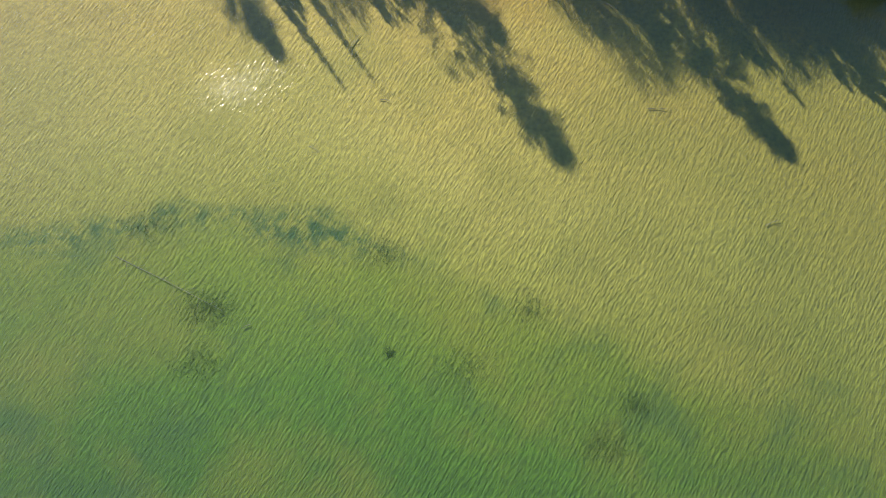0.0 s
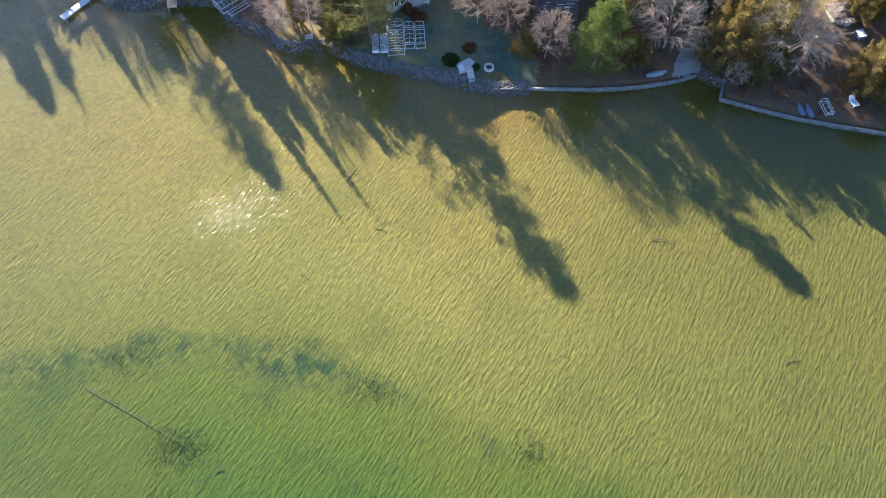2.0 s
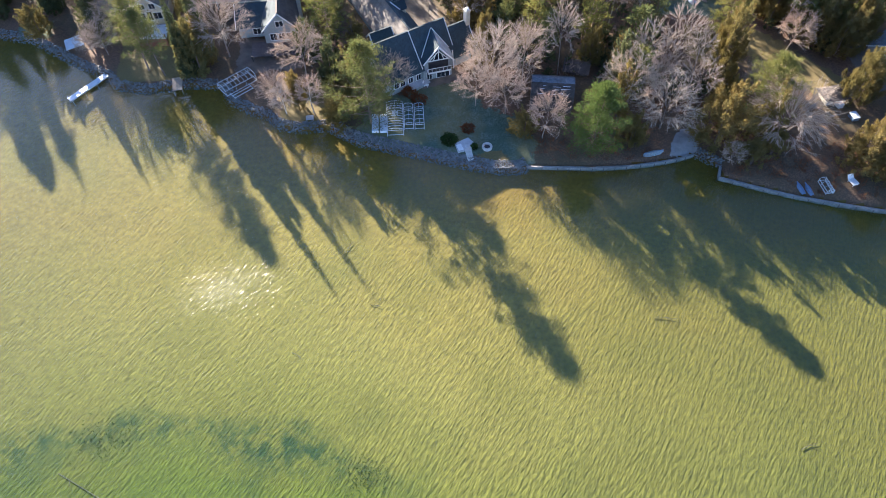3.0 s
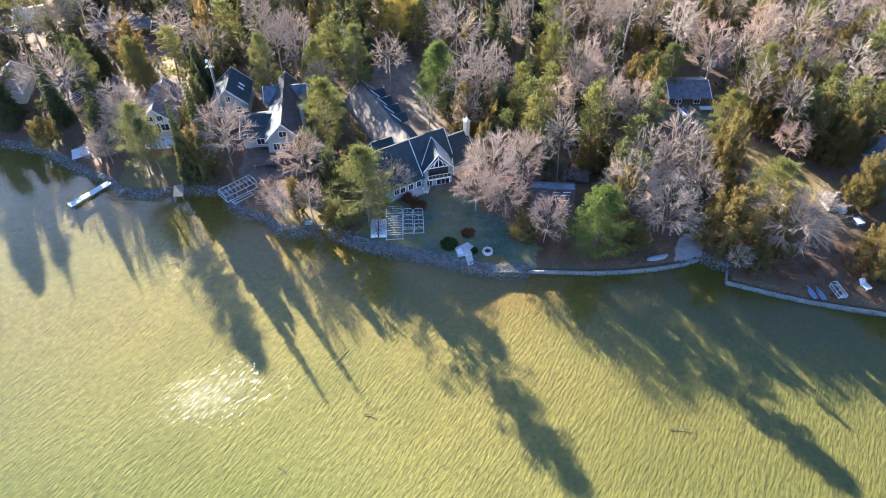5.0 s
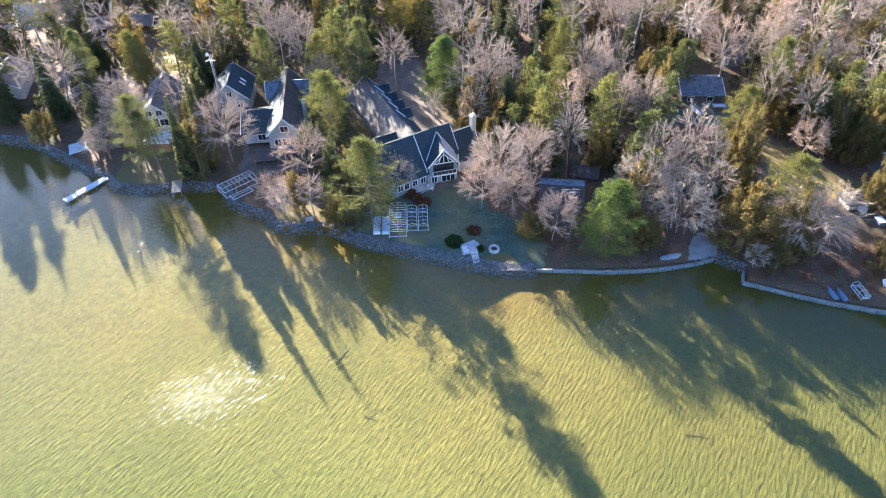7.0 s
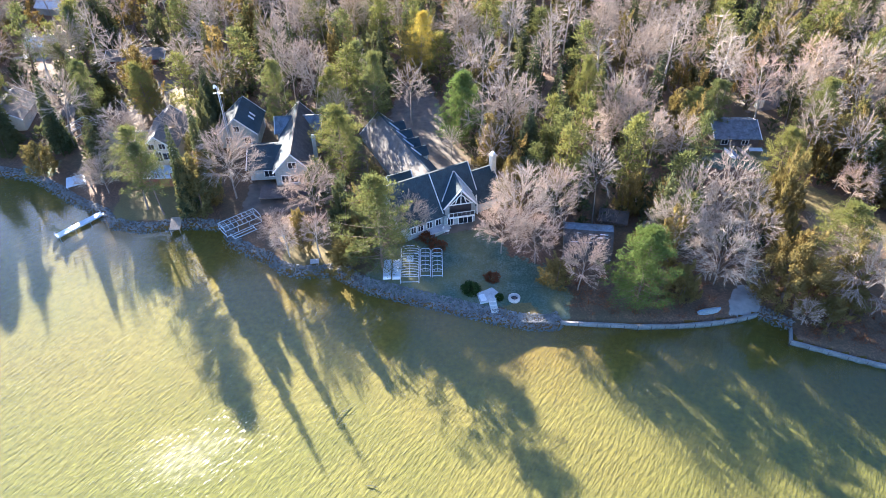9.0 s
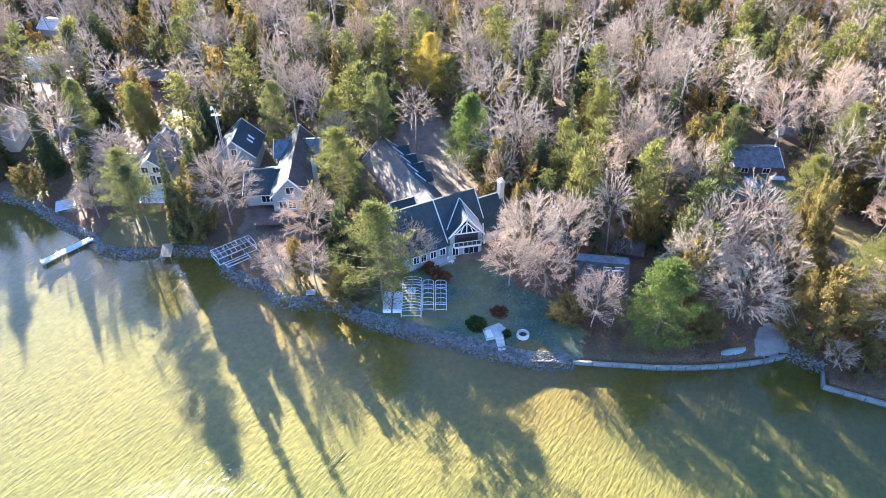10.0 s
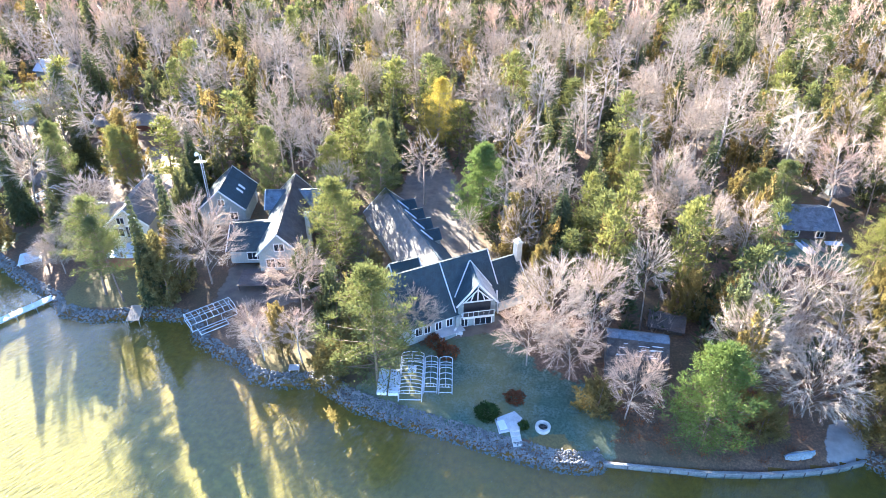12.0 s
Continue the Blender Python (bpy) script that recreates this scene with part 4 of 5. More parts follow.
# the large chalet with its gabled bay and long rear wing
house = thing("house", "large chalet with steep blue-grey shingle roofs and pale siding", "house", at(-6.2, 120.7, 0, 31))
gable(house, at(0, 0), 14.6, 9.0, 1.5, 4.9, 10.5, SHINGLE, SIDING, WHITE, ends="one")
gable(house, at(9.6, -0.9), 4.6, 7.6, 1.5, 5.0, 8.9, SHINGLE, SIDING, WHITE, ends="one")
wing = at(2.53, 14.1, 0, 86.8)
# west slope coloured as sunlit, east slope as shaded
gable(house, wing, 25.2, 7.8, 1.8, 4.9, 8.6, SHINGLE, SIDING, WHITE, other=SHINGLE_LIT)
for u in (-1.5, 2.0, 5.5, 9.0):
    gable(house, wing @ at(u, -2.3, 0, -90), 2.6, 2.3, 5.0, 6.55, 7.75, SHINGLE, SIDING, None, over=0.25, hang=0.2)
    # a white bar in each dormer valley paints the edge that catches the sun
    valley = Form().bar((u + 0.1, -0.75, 8.1), (u - 1.45, -2.2, 6.85), 0.13, sides=4)
    part("sunlit_dormer_edge", valley, WHITE, house, "white bar standing for a sunlit dormer edge").matrix_basis = wing
gable(house, at(-2.4, 6.4, 0, -3), 3.6, 2.6, 5.0, 6.3, 7.7, SHINGLE, SIDING, WHITE)
# pale flashings down the front slope and in the valleys of the bay
for a, b in (((0.15, -0.15, 10.52), (0.35, -4.75, 4.95)), ((4.6, -0.64, 9.85), (0.9, -3.35, 6.4)), ((4.7, -0.64, 9.85), (6.85, -3.35, 6.4))):
    part("flashing", Form().bar((a[0], a[1], a[2] + 0.1), (b[0], b[1], b[2] + 0.16), 0.09, sides=4), WHITE, house, "white metal flashing")
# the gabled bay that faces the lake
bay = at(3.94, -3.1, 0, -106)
# one slope is painted near white as if lit by the low sun
gable(house, bay, 5.0, 5.2, 1.5, 6.6, 9.7, SHINGLE, SIDING, WHITE, over=0.4, ends="one", hang=0.45, other=LIT_ROOF)
front = at(3.24, -5.54, 0, -16)
# black box set in the wall for the shade inside the covered balcony
part("balcony_shade", Form().box(-1.9, -0.03, 4.85, 1.9, 0.6, 6.45), BLACK, house, "shade inside the covered balcony, as a black panel").matrix_basis = front
part("balcony_floor", Form().box(-2.2, -1.1, 4.55, 2.2, -0.0, 4.75), WHITE, house).matrix_basis = front
rail = Form().box(-2.2, -1.12, 5.64, 2.2, -1.04, 5.71).box(-2.2, -1.1, 4.8, 2.2, -1.06, 4.85)
for i in range(7):
    rail.box(-2.2 + i * 0.72, -1.10, 4.75, -2.15 + i * 0.72, -1.05, 5.7)
part("balcony_rail", rail, WHITE, house).matrix_basis = front
part("balcony_screen", Form().box(-2.18, -1.07, 4.9, 2.18, -1.055, 5.6), BLACK, house).matrix_basis = front
truss = Form()
for a, b in (((-1.9, 6.7), (0, 8.7)), ((1.9, 6.7), (0, 8.7)), ((-2.1, 6.75), (2.1, 6.75)), ((0, 6.75), (0, 9.2)), ((-1, 6.75), (-0.5, 8.3)), ((1, 6.75), (0.5, 8.3))):
    truss.bar((a[0], -0.25, a[1]), (b[0], -0.25, b[1]), 0.09, sides=4)
part("gable_truss", truss, WHITE, house).matrix_basis = front
part("gable_glass", Form().poly((-1.9, -0.05, 6.75), (1.9, -0.05, 6.75), (0, -0.05, 9.1)), GLASS, house).matrix_basis = front
for x, w, n in ((-1.75, 0.9, 1), (0.9, 2.4, 2)):
    window(house, front, x, 2.5, w, 1.5, n)
part("flat_porch", Form().box(-3.0, -0.5, 1.5, -2.65, 2.0, 4.6), SIDING, house).matrix_basis = front
for x in (-5.2, -3.9, -2.2, -0.5):
    window(house, at(0, -4.52), x, 2.9, 0.9, 1.2)
chimney = Form().box(-0.42, -0.5, 1.5, 0.42, 0.5, 11.4).box(-0.5, -0.58, 11.1, 0.5, 0.58, 11.3)
part("chimney", chimney, CREAM, house, "pale tall chimney").matrix_basis = at(12.2, -1.2)
part("chimney_cap", Form().box(-0.26, -0.32, 11.4, 0.26, 0.32, 11.7), WHITE, house).matrix_basis = at(12.2, -1.2)
part("downpipe", Form().bar((7.1, -5.0, 1.8), (6.9, -4.6, 6.6), 0.12), WHITE, house)
part("low_wing", Form().box(-2.6, -6.0, 1.6, 0.9, -4.4, 2.7), SIDING, house)
part("low_wing_roof", Form().box(-2.8, -6.2, 2.7, 1.1, -4.4, 2.82), CONCRETE, house, "flat pale roof")

# the gabled house with a cross roof
house = thing("house", "grey gabled house with pale verges, cross roofs and a pale chimney", "house", at(-32.4, 137.6, 0, 97))
# west slope coloured darker than the east one to tone down the sunlight there
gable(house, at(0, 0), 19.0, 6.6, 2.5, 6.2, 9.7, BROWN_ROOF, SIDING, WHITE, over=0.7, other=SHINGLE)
gable(house, at(6.2, 0, 0, 90), 8.2, 4.4, 2.5, 6.4, 8.6, FROST_ROOF, SIDING, WHITE)
gable(house, at(-2.2, 5.2, 0, 90), 6.4, 9.2, 2.5, 5.0, 7.2, SHINGLE, SIDING, WHITE)
part("chimney", Form().box(-0.3, -0.36, 2.5, 0.3, 0.36, 10.2).box(-0.36, -0.42, 9.9, 0.36, 0.42, 10.1), SIDING, house, "pale chimney").matrix_basis = at(-4.4, -3.9)
lakeside = at(-9.53, 0, 0, -90)
for x, z, w, t in ((-1.6, 3.4, 1.2, 1.5), (0, 3.4, 1.2, 1.5), (1.6, 3.4, 1.2, 1.5), (0, 6.4, 1.4, 1.2)):
    window(house, lakeside, x, z, w, t)
window(house, at(-6.83, 5.2, 0, -90), 0.6, 3.2, 2.2, 1.3, 2)
deck = thing("deck", "low dark wooden deck beside the grey house", "deck", at(-32.6, 126.2, 0, 5))
for i in range(14):
    part("plank", Form().box(-4.6, -2.2 + i * 0.32, 2.72, 4.6, -1.9 + i * 0.32, 2.80), DARKWOOD, deck)
for x in (-4.4, 0, 4.4):
    for y in (-2, 2):
        part("post", Form().box(x - 0.08, y - 0.08, 1.6, x + 0.08, y + 0.08, 2.72), DARKWOOD, deck)

# the detached gabled house beside the mast
house = thing("house", "small pale blue-grey house with a dark steep shingle roof", "house", at(-45.2, 145.0, 0, 95))
gable(house, at(0, 0), 8.6, 7.6, 3.0, 6.3, 9.7, SHINGLE, SIDING, WHITE)
window(house, at(-4.32, 0, 0, -90), 0.0, 6.6, 1.0, 1.2)
window(house, at(-4.32, 0, 0, -90), -1.8, 4.0, 1.2, 1.4)
window(house, at(-4.32, 0, 0, -90), 1.8, 4.0, 1.2, 1.4)
for x in (-1.0, 0.4):
    part("skylight", Form().slab((x, -2.9, 7.30), (x + 0.55, -2.9, 7.30), (x + 0.55, -1.9, 8.22), (x, -1.9, 8.22), 0.1), WHITE, house)
part("back_door", Form().box(3.0, -3.87, 3.2, 4.0, -3.8, 5.2), WHITE, house)

# the cream gabled house in the west
house = thing("house", "cream gabled cottage with a snow-dusted grey roof", "house", at(-59.1, 140.4, 0, 96))
gable(house, at(0, 0), 12.0, 6.8, 2.5, 6.2, 9.0, SHINGLE_TAN, CREAM, WHITE)
gable(house, at(0.8, 7.4, 0, 90), 8.0, 6.0, 2.5, 4.9, 6.4, FROST_ROOF, CREAM, WHITE)
cream_front = at(-6.02, 0, 0, -90)
for x, z, w, t in ((-1.0, 6.2, 1.1, 1.1), (1.0, 6.2, 1.1, 1.1), (-1.7, 3.9, 1.6, 1.4), (1.5, 3.9, 1.6, 1.4), (0, 3.6, 0.9, 2.0)):
    window(house, cream_front, x, z, w, t)
deck = thing("deck", "pale raised deck before the cream cottage", "deck", at(-57.3, 130.6, 0, 4))
part("deck_floor", Form().box(-2.8, -2.1, 3.45, 2.8, 2.3, 3.6), TARP, deck)
part("deck_skirt", Form().box(-2.7, -2.0, 1.2, 2.7, -1.9, 3.45), REDWOOD, deck)
for x in (-2.7, 0, 2.7):
    part("post", Form().box(x - 0.09, -2.09, 1.2, x + 0.09, -1.91, 4.5), REDWOOD, deck)

# the cabin in the eastern woods
house = thing("cabin", "dark brown cabin with a frosted blue-grey roof", "cabin", at(53.7, 147.0, 0, 0))
gable(house, at(0, 0), 8.6, 8.4, 3.0, 5.4, 7.1, FROST_ROOF, DARKWOOD, WHITE, over=0.3)
window(house, at(0, -4.22), -2.4, 4.0, 1.2, 1.0)
window(house, at(0, -4.22), 1.6, 4.0, 1.2, 1.0)
part("door", Form().box(-0.5, -4.27, 3.3, 0.4, -4.2, 5.2), DARKWOOD, house)

# the barn-roofed shed on the shore and the little shed behind it
house = thing("shed", "dark brown boat shed with a streaked barrel roof", "shed", at(20.2, 112.2, 0, -6))
profile = [(-3.6, 2.6), (-2.9, 4.9), (-0.9, 6.35), (0, 6.6), (0.9, 6.35), (2.9, 4.9), (3.6, 2.6)]
f = Form()
for x in (-3.7, 3.7):
    pts = [(x, -3.4, 0.9), (x, 3.4, 0.9)] + [(x, y, z - 0.1) for y, z in reversed(profile)]
    f.poly(*(pts if x > 0 else reversed(pts)))
for y in (-3.4, 3.4):
    pts = [(-3.7, y, 0.9), (3.7, y, 0.9), (3.7, y, 2.5), (-3.7, y, 2.5)]
    f.poly(*(pts if y < 0 else reversed(pts)))
part("wall", f, BROWN_ROOF, house)
for (y0, z0), (y1, z1) in zip(profile[:-1], profile[1:]):
    for i in range(6):
        x0, x1 = -3.9 + i * 1.3, -3.9 + i * 1.3 + 1.28
        part("roof_panel", Form().slab((x0, y0, z0), (x1, y0, z0), (x1, y1, z1), (x0, y1, z1), 0.08), FROST_ROOF if abs(y0 + y1) < 2 else STREAKED, house)
shed_rnd = random.Random(4)
for k in range(16):
    x, t = shed_rnd.uniform(-3.6, 2.2), shed_rnd.uniform(0.08, 0.92)
    w, y, z = shed_rnd.uniform(0.5, 1.5), -2.9 + 2.0 * t, 4.9 + 1.45 * t
    part("frost_streak", Form().slab((x, y, z + 0.02), (x + w, y, z + 0.02), (x + w, y + 0.05, z + 0.056), (x, y + 0.05, z + 0.056), 0.03), TARP, house, "thin white frost along a board joint")
house = thing("shed", "small brown shed in the trees", "shed", at(25.8, 119.4, 0, -14))
gable(house, at(0, 0), 4.4, 3.4, 1.8, 3.4, 4.4, BROWN_ROOF, BROWN_ROOF, None, over=0.3)

# the eastern bank
house = thing("garden_shelter", "small tan shelter with a dark brown hipped roof", "shelter", at(71.6, 110.6, 0, 12))
part("wall", Form().box(-1.9, -1.4, 1.2, 1.9, 1.4, 3.9), CREAM, house)
hip = Form()
eave = [(-2.5, -2.0, 3.8), (2.5, -2.0, 3.8), (2.5, 2.0, 3.8), (-2.5, 2.0, 3.8)]
for a, b in zip(eave, eave[1:] + eave[:1]):
    hip.poly(a, b, (0.4, 0, 5.2), (-0.4, 0, 5.2)) if a[1] == b[1] else hip.poly(a, b, (0.4 if a[0] > 0 else -0.4, 0, 5.2))
part("roof", hip, BROWN_ROOF, house)
part("door", Form().box(-0.6, -1.46, 1.6, 0.5, -1.4, 3.6), WOOD, house)
house = thing("house", "low grey house with a frosted roof beside woods", "house", at(90.5, 124.0, 0, 40))
gable(house, at(0, 0), 14, 9, 2.0, 4.8, 7.2, FROST_ROOF, SIDING, WHITE)

# the western buildings
house = thing("house", "long low red-brown building with a pale roof", "house", at(-80.5, 180.0, 0, 8))
gable(house, at(0, 0), 13, 7, 2.5, 5.4, 6.4, SHINGLE_TAN, REDWOOD, WHITE, over=0.6)
house = thing("house", "low house with a bright snow-dusted roof", "house", at(-107.6, 187.0, 0, 20))
gable(house, at(0, 0), 6.5, 5.6, 3.0, 5.4, 6.8, TARP, CREAM, WHITE)
house = thing("house", "low house with a blue-white snowy roof among trees", "house", at(-116.5, 212.0, 0, -10))
gable(house, at(0, 0), 8, 6, 3.0, 6.0, 8.0, TARP, SIDING, WHITE)
house = thing("house", "tan-roofed cottage on the western shore", "house", at(-97.5, 152.5, 0, 100))
gable(house, at(0, 0), 10, 8, 2.0, 4.8, 7.2, SHINGLE_TAN, CREAM, WHITE)


# ---- things on the shore ----
def boat_lift(name, label, m, long, wide, hoops, top, group=""):
    """A boat lift out of the water: two rails, corner posts and an arched canopy frame."""
    base = thing(name, label, "boat lift", m, group)
    w, l = wide / 2, long / 2
    for x in (-w, w):
        part("side_rail", Form().bar((x, -l, top), (x, l, top), 0.055), GALV, base)
        part("bottom_rail", Form().bar((x, -l, 0.15), (x, l, 0.15), 0.06), GALV, base)
        for y in (-l, -l * 0.33, l * 0.33, l):
            part("post", Form().bar((x, y, 0.0), (x, y, top), 0.05), GALV, base)
    for i in range(hoops):
        y = -l + long * i / (hoops - 1)
        pts = [(w * math.cos(a), y, top + 0.42 * math.sin(a) ** 0.8) for a in np.linspace(math.pi, 0, 9)]
        hv, hf = tubes([[(np.array(p), 0.05) for p in pts]], 5)
        part("hoop", raw_mesh("hoop", hv, hf, GALV), None, base)
    part("ridge_tube", Form().bar((0, -l, top + 0.42), (0, l, top + 0.42), 0.03, sides=5), GALV, base)
    for y in (-l, l):
        part("cross_beam", Form().bar((-w, y, 0.3), (w, y, 0.3), 0.06), GALV, base)
    f = Form()
    for x in (-w * 0.5, 0, w * 0.5):
        f.bar((x, -l, top + 0.33), (x, -l - 0.02, top - 0.1), 0.03, sides=5)
    part("end_frame", f.bar((-w, -l, top - 0.1), (w, -l, top - 0.1), 0.04, sides=5), GALV, base)
    return base


def ground_pose(x, y, turn=0.0):
    return at(x, y, ground_at(x, y), turn)


lift = boat_lift("boat_lift", "large galvanised boat lift with arched canopy frame on the lawn", ground_pose(-8.5, 107.0, 3), 7.0, 2.9, 12, 1.5, "boat lifts on the lawn")
part("winch_seat", Form().box(-0.55, 0.6, 0.9, 0.55, 1.7, 1.25), TARP, lift)
for x in (-6.05, -4.15):
    boat_lift("boat_lift", "small galvanised canopy frame on the lawn", ground_pose(x, 107.5, 3), 5.0, 1.65, 6, 1.35, "boat lifts on the lawn")
for x in (-12.1, -10.65):
    base = thing("boat_float", "pale rectangular dock float lying on the lawn", "dock float", ground_pose(x, 106.4, 3), "dock floats")
    f = Form().box(-0.62, -2.1, 0.1, 0.62, 2.1, 0.62).box(-0.55, -2.0, 0.62, 0.55, 2.0, 0.72)
    part("hull", f, TARP, base)
    part("front_panel", Form().box(-0.6, -2.16, 0.12, 0.6, -2.1, 0.55), WHITE, base)
lift = boat_lift("boat_lift", "galvanised boat lift with canopy frame beached on the rocks", at(-38.9, 117.6, 1.2, -48), 6.6, 3.0, 9, 1.3)
part("lower_frame", Form().bar((2.4, -2.6, 0.4), (2.4, 1.4, 0.4), 0.07).bar((3.2, -2.6, 0.4), (3.2, 1.4, 0.4), 0.07).bar((1.5, -2.6, 0.4), (3.3, -2.6, 0.4), 0.07).bar((1.5, 1.4, 0.4), (3.3, 1.4, 0.4), 0.07), GALV, lift)
boat_lift("boat_lift", "pale boat lift frame stored among western trees", ground_pose(-81.2, 148.2, -20), 6.0, 3.0, 8, 1.6)

dock = thing("dock", "narrow pale dock reaching from the rocks into the lake", "dock", at(-67.9, 118.2, 0, math.degrees(math.atan2(121.5 - 114.6, -65.3 + 70.3))))
for i in range(16):
    part("plank", Form().box(-4.4 + i * 0.55, -0.62, 0.52, -3.88 + i * 0.55, 0.62, 0.6), TARP, dock)
for x in (-4.2, -1.4, 1.4, 4.2):
    for y in (-0.68, 0.68):
        part("pile", Form().bar((x, y, -1.2), (x, y, 0.85), 0.05), GALV, dock)
for y in (-0.6, 0.6):
    part("stringer", Form().box(-4.4, y - 0.04, 0.36, 4.4, y + 0.04, 0.52), GALV, dock)

ramp = thing("dock_section", "tan plywood landing propped over the shore stones", "dock section", at(-50.7, 118.3, 0, 10))
for i in range(5):
    part("plank", Form().slab((-0.9 + i * 0.37, -1.7, 0.85), (-0.55 + i * 0.37, -1.7, 0.85), (-0.55 + i * 0.37, 1.5, 1.25), (-0.9 + i * 0.37, 1.5, 1.25), 0.07), WOOD, ramp)
for x in (-0.8, 0.8):
    part("leg", Form().bar((x, -1.5, -0.6), (x, -1.5, 0.8), 0.06), WOOD, ramp)

bench = thing("bench", "small pale wooden bench above the rocks", "bench", ground_pose(-24.2, 108.3, 8))
part("seat", Form().box(-0.7, -0.55, 0.4, 0.7, 0.55, 0.48), CONCRETE, bench)
for x in (-0.6, 0.6):
    part("leg", Form().box(x - 0.06, -0.5, 0, x + 0.06, 0.5, 0.4), WOOD, bench)
swing = thing("garden_swing", "white wooden swing seat frame under the cedars", "swing", ground_pose(-22.0, 117.0, -20))
for x in (-0.9, 0.9):
    part("side_frame", Form().bar((x, -0.7, 0), (x, 0, 1.8), 0.06).bar((x, 0.7, 0), (x, 0, 1.8), 0.06), WHITE, swing)
part("top_beam", Form().bar((-1.0, 0, 1.8), (1.0, 0, 1.8), 0.07), WHITE, swing)
part("seat", Form().box(-0.7, -0.3, 0.5, 0.7, 0.3, 0.58).box(-0.7, 0.25, 0.58, 0.7, 0.32, 1.1), WHITE, swing)

for k, (x, y) in enumerate(((-4.1, 116.2), (-2.9, 115.6))):
    chair = thing("garden_chair", "white garden chair on the patio", "chair", ground_pose(x, y, 30 + 40 * k), "patio chairs")
    part("seat", Form().box(-0.3, -0.45, 0.3, 0.3, 0.3, 0.38), WHITE, chair)
    part("backrest", Form().slab((-0.3, 0.28, 0.38), (0.3, 0.28, 0.38), (0.3, 0.6, 1.0), (-0.3, 0.6, 1.0), 0.06), WHITE, chair)
    for dx in (-0.25, 0.25):
        for dy in (-0.4, 0.25):
            part("leg", Form().box(dx - 0.03, dy - 0.03, 0, dx + 0.03, dy + 0.03, 0.3), WHITE, chair)

# the landing by the riprap
slab = thing("patio_slab", "blue-grey concrete landing slab at the top of the riprap", "concrete slab", at(3.9, 101.1, 1.28, 18))
part("slab", Form().prism([(-1.6, -1.2), (1.5, -1.3), (1.75, 0.2), (1.2, 1.5), (-1.5, 0.9)], -0.5, 0.06), CONCRETE, slab)
part("white_mat", Form().box(-1.4, -1.0, 0.06, -0.5, 0.4, 0.14), WHITE, slab)
part("edge_plank", Form().box(0.9, -0.2, 0.06, 1.4, 1.1, 0.12), CONCRETE, slab)
steps = thing("steps", "pale concrete steps down over the riprap", "steps", at(4.75, 98.9, 0.32, 12))
for i in range(4):
    part("step", Form().box(-0.55, 0.75 - i * 0.6, -0.3, 0.55, 1.4 - i * 0.6, 1.2 - i * 0.2), STONE_PALE, steps)
ring = thing("fire_pit", "round fire pit of pale stone blocks", "fire pit", ground_pose(7.9, 100.5))
for i in range(12):
    a0, a1 = 2 * math.pi * i / 12 + 0.02, 2 * math.pi * (i + 1) / 12 - 0.02
    pts = [(r * math.cos(a), r * math.sin(a)) for r, a in ((0.58, a0), (0.92, a0), (0.92, a1), (0.58, a1))]
    part("block", Form().prism(pts, -0.1, 0.46), STONE_PALE, ring)
part("ash_bed", Form().prism([(0.57 * math.cos(i * 0.52), 0.57 * math.sin(i * 0.52)) for i in range(12)], -0.1, 0.16), BLACK, ring)
rnd = np.random.RandomState(5)
logs = Form()
for i in range(5):
    a = rnd.uniform(0, 6.28)
    logs.bar((0.4 * math.cos(a), 0.4 * math.sin(a), 0.2), (-0.35 * math.cos(a + 0.3), -0.35 * math.sin(a + 0.3), 0.3), 0.06)
part("charred_logs", logs, DARKWOOD, ring)


def shrub(name, label, x, y, r, tall, leaf, count, seed):
    rnd = np.random.RandomState(seed)
    d = rnd.randn(count, 3)
    d[:, 2] = np.abs(d[:, 2])
    d /= np.linalg.norm(d, axis=1)[:, None]
    f = rnd.uniform(0.55, 1.0, count) * (1 + 0.12 * np.sin(d[:, 0] * 7 + d[:, 1] * 5))
    st = d * f[:, None] * (r, r, tall)
    wy = d + rnd.randn(count, 3) * 0.5
    wy /= np.linalg.norm(wy, axis=1)[:, None]
    ln = rnd.uniform(0.15, 0.3, count)
    v, fc = needles(rnd, st, wy, ln * 1.2, ln * 0.8)
    base = thing(name, label, "shrub", ground_pose(x, y))
    part("leaves", raw_mesh("leaves", v, fc, leaf), None, base)
    stems = Form()
    for i in range(6):
        stems.bar((0, 0, -0.1), (r * 0.5 * math.cos(i), r * 0.5 * math.sin(i), tall * 0.6), 0.03, 0.012, 5)
    part("stems", stems, BARK_BROWN, base)


shrub("shrub", "clipped round dark green shrub on the lawn", 1.2, 102.3, 1.5, 1.3, SHRUB_LEAF, 1500, 1)
shrub("shrub", "small dark evergreen shrub by the landing", 5.6, 100.6, 0.6, 0.9, SHRUB_LEAF, 500, 2)
shrub("shrub", "rusty dry shrub on the lawn", 4.6, 105.0, 1.3, 0.7, RUST_LEAF, 700, 3)
shrub("shrub", "rusty dry hedge beside the patio", -4.3, 112.2, 1.6, 0.8, RUST_LEAF, 700, 4)
shrub("shrub", "rusty shrub under the bare tree", -6.0, 114.0, 1.5, 1.2, RUST_LEAF, 700, 6)

# the lattice mast with its aerials
mast = thing("antenna_mast", "tall white lattice mast with a dish and aerial at its head", "antenna mast", at(-46.1, 139.3, ground_at(-46.1, 139.3)))
legs = [(0.22 * math.cos(a), 0.22 * math.sin(a)) for a in (0.5, 2.6, 4.7)]
for x, y in legs:
    part("leg", Form().bar((x, y, 0), (x, y, 14.2), 0.035, sides=5), GALV, mast)
lattice = Form()
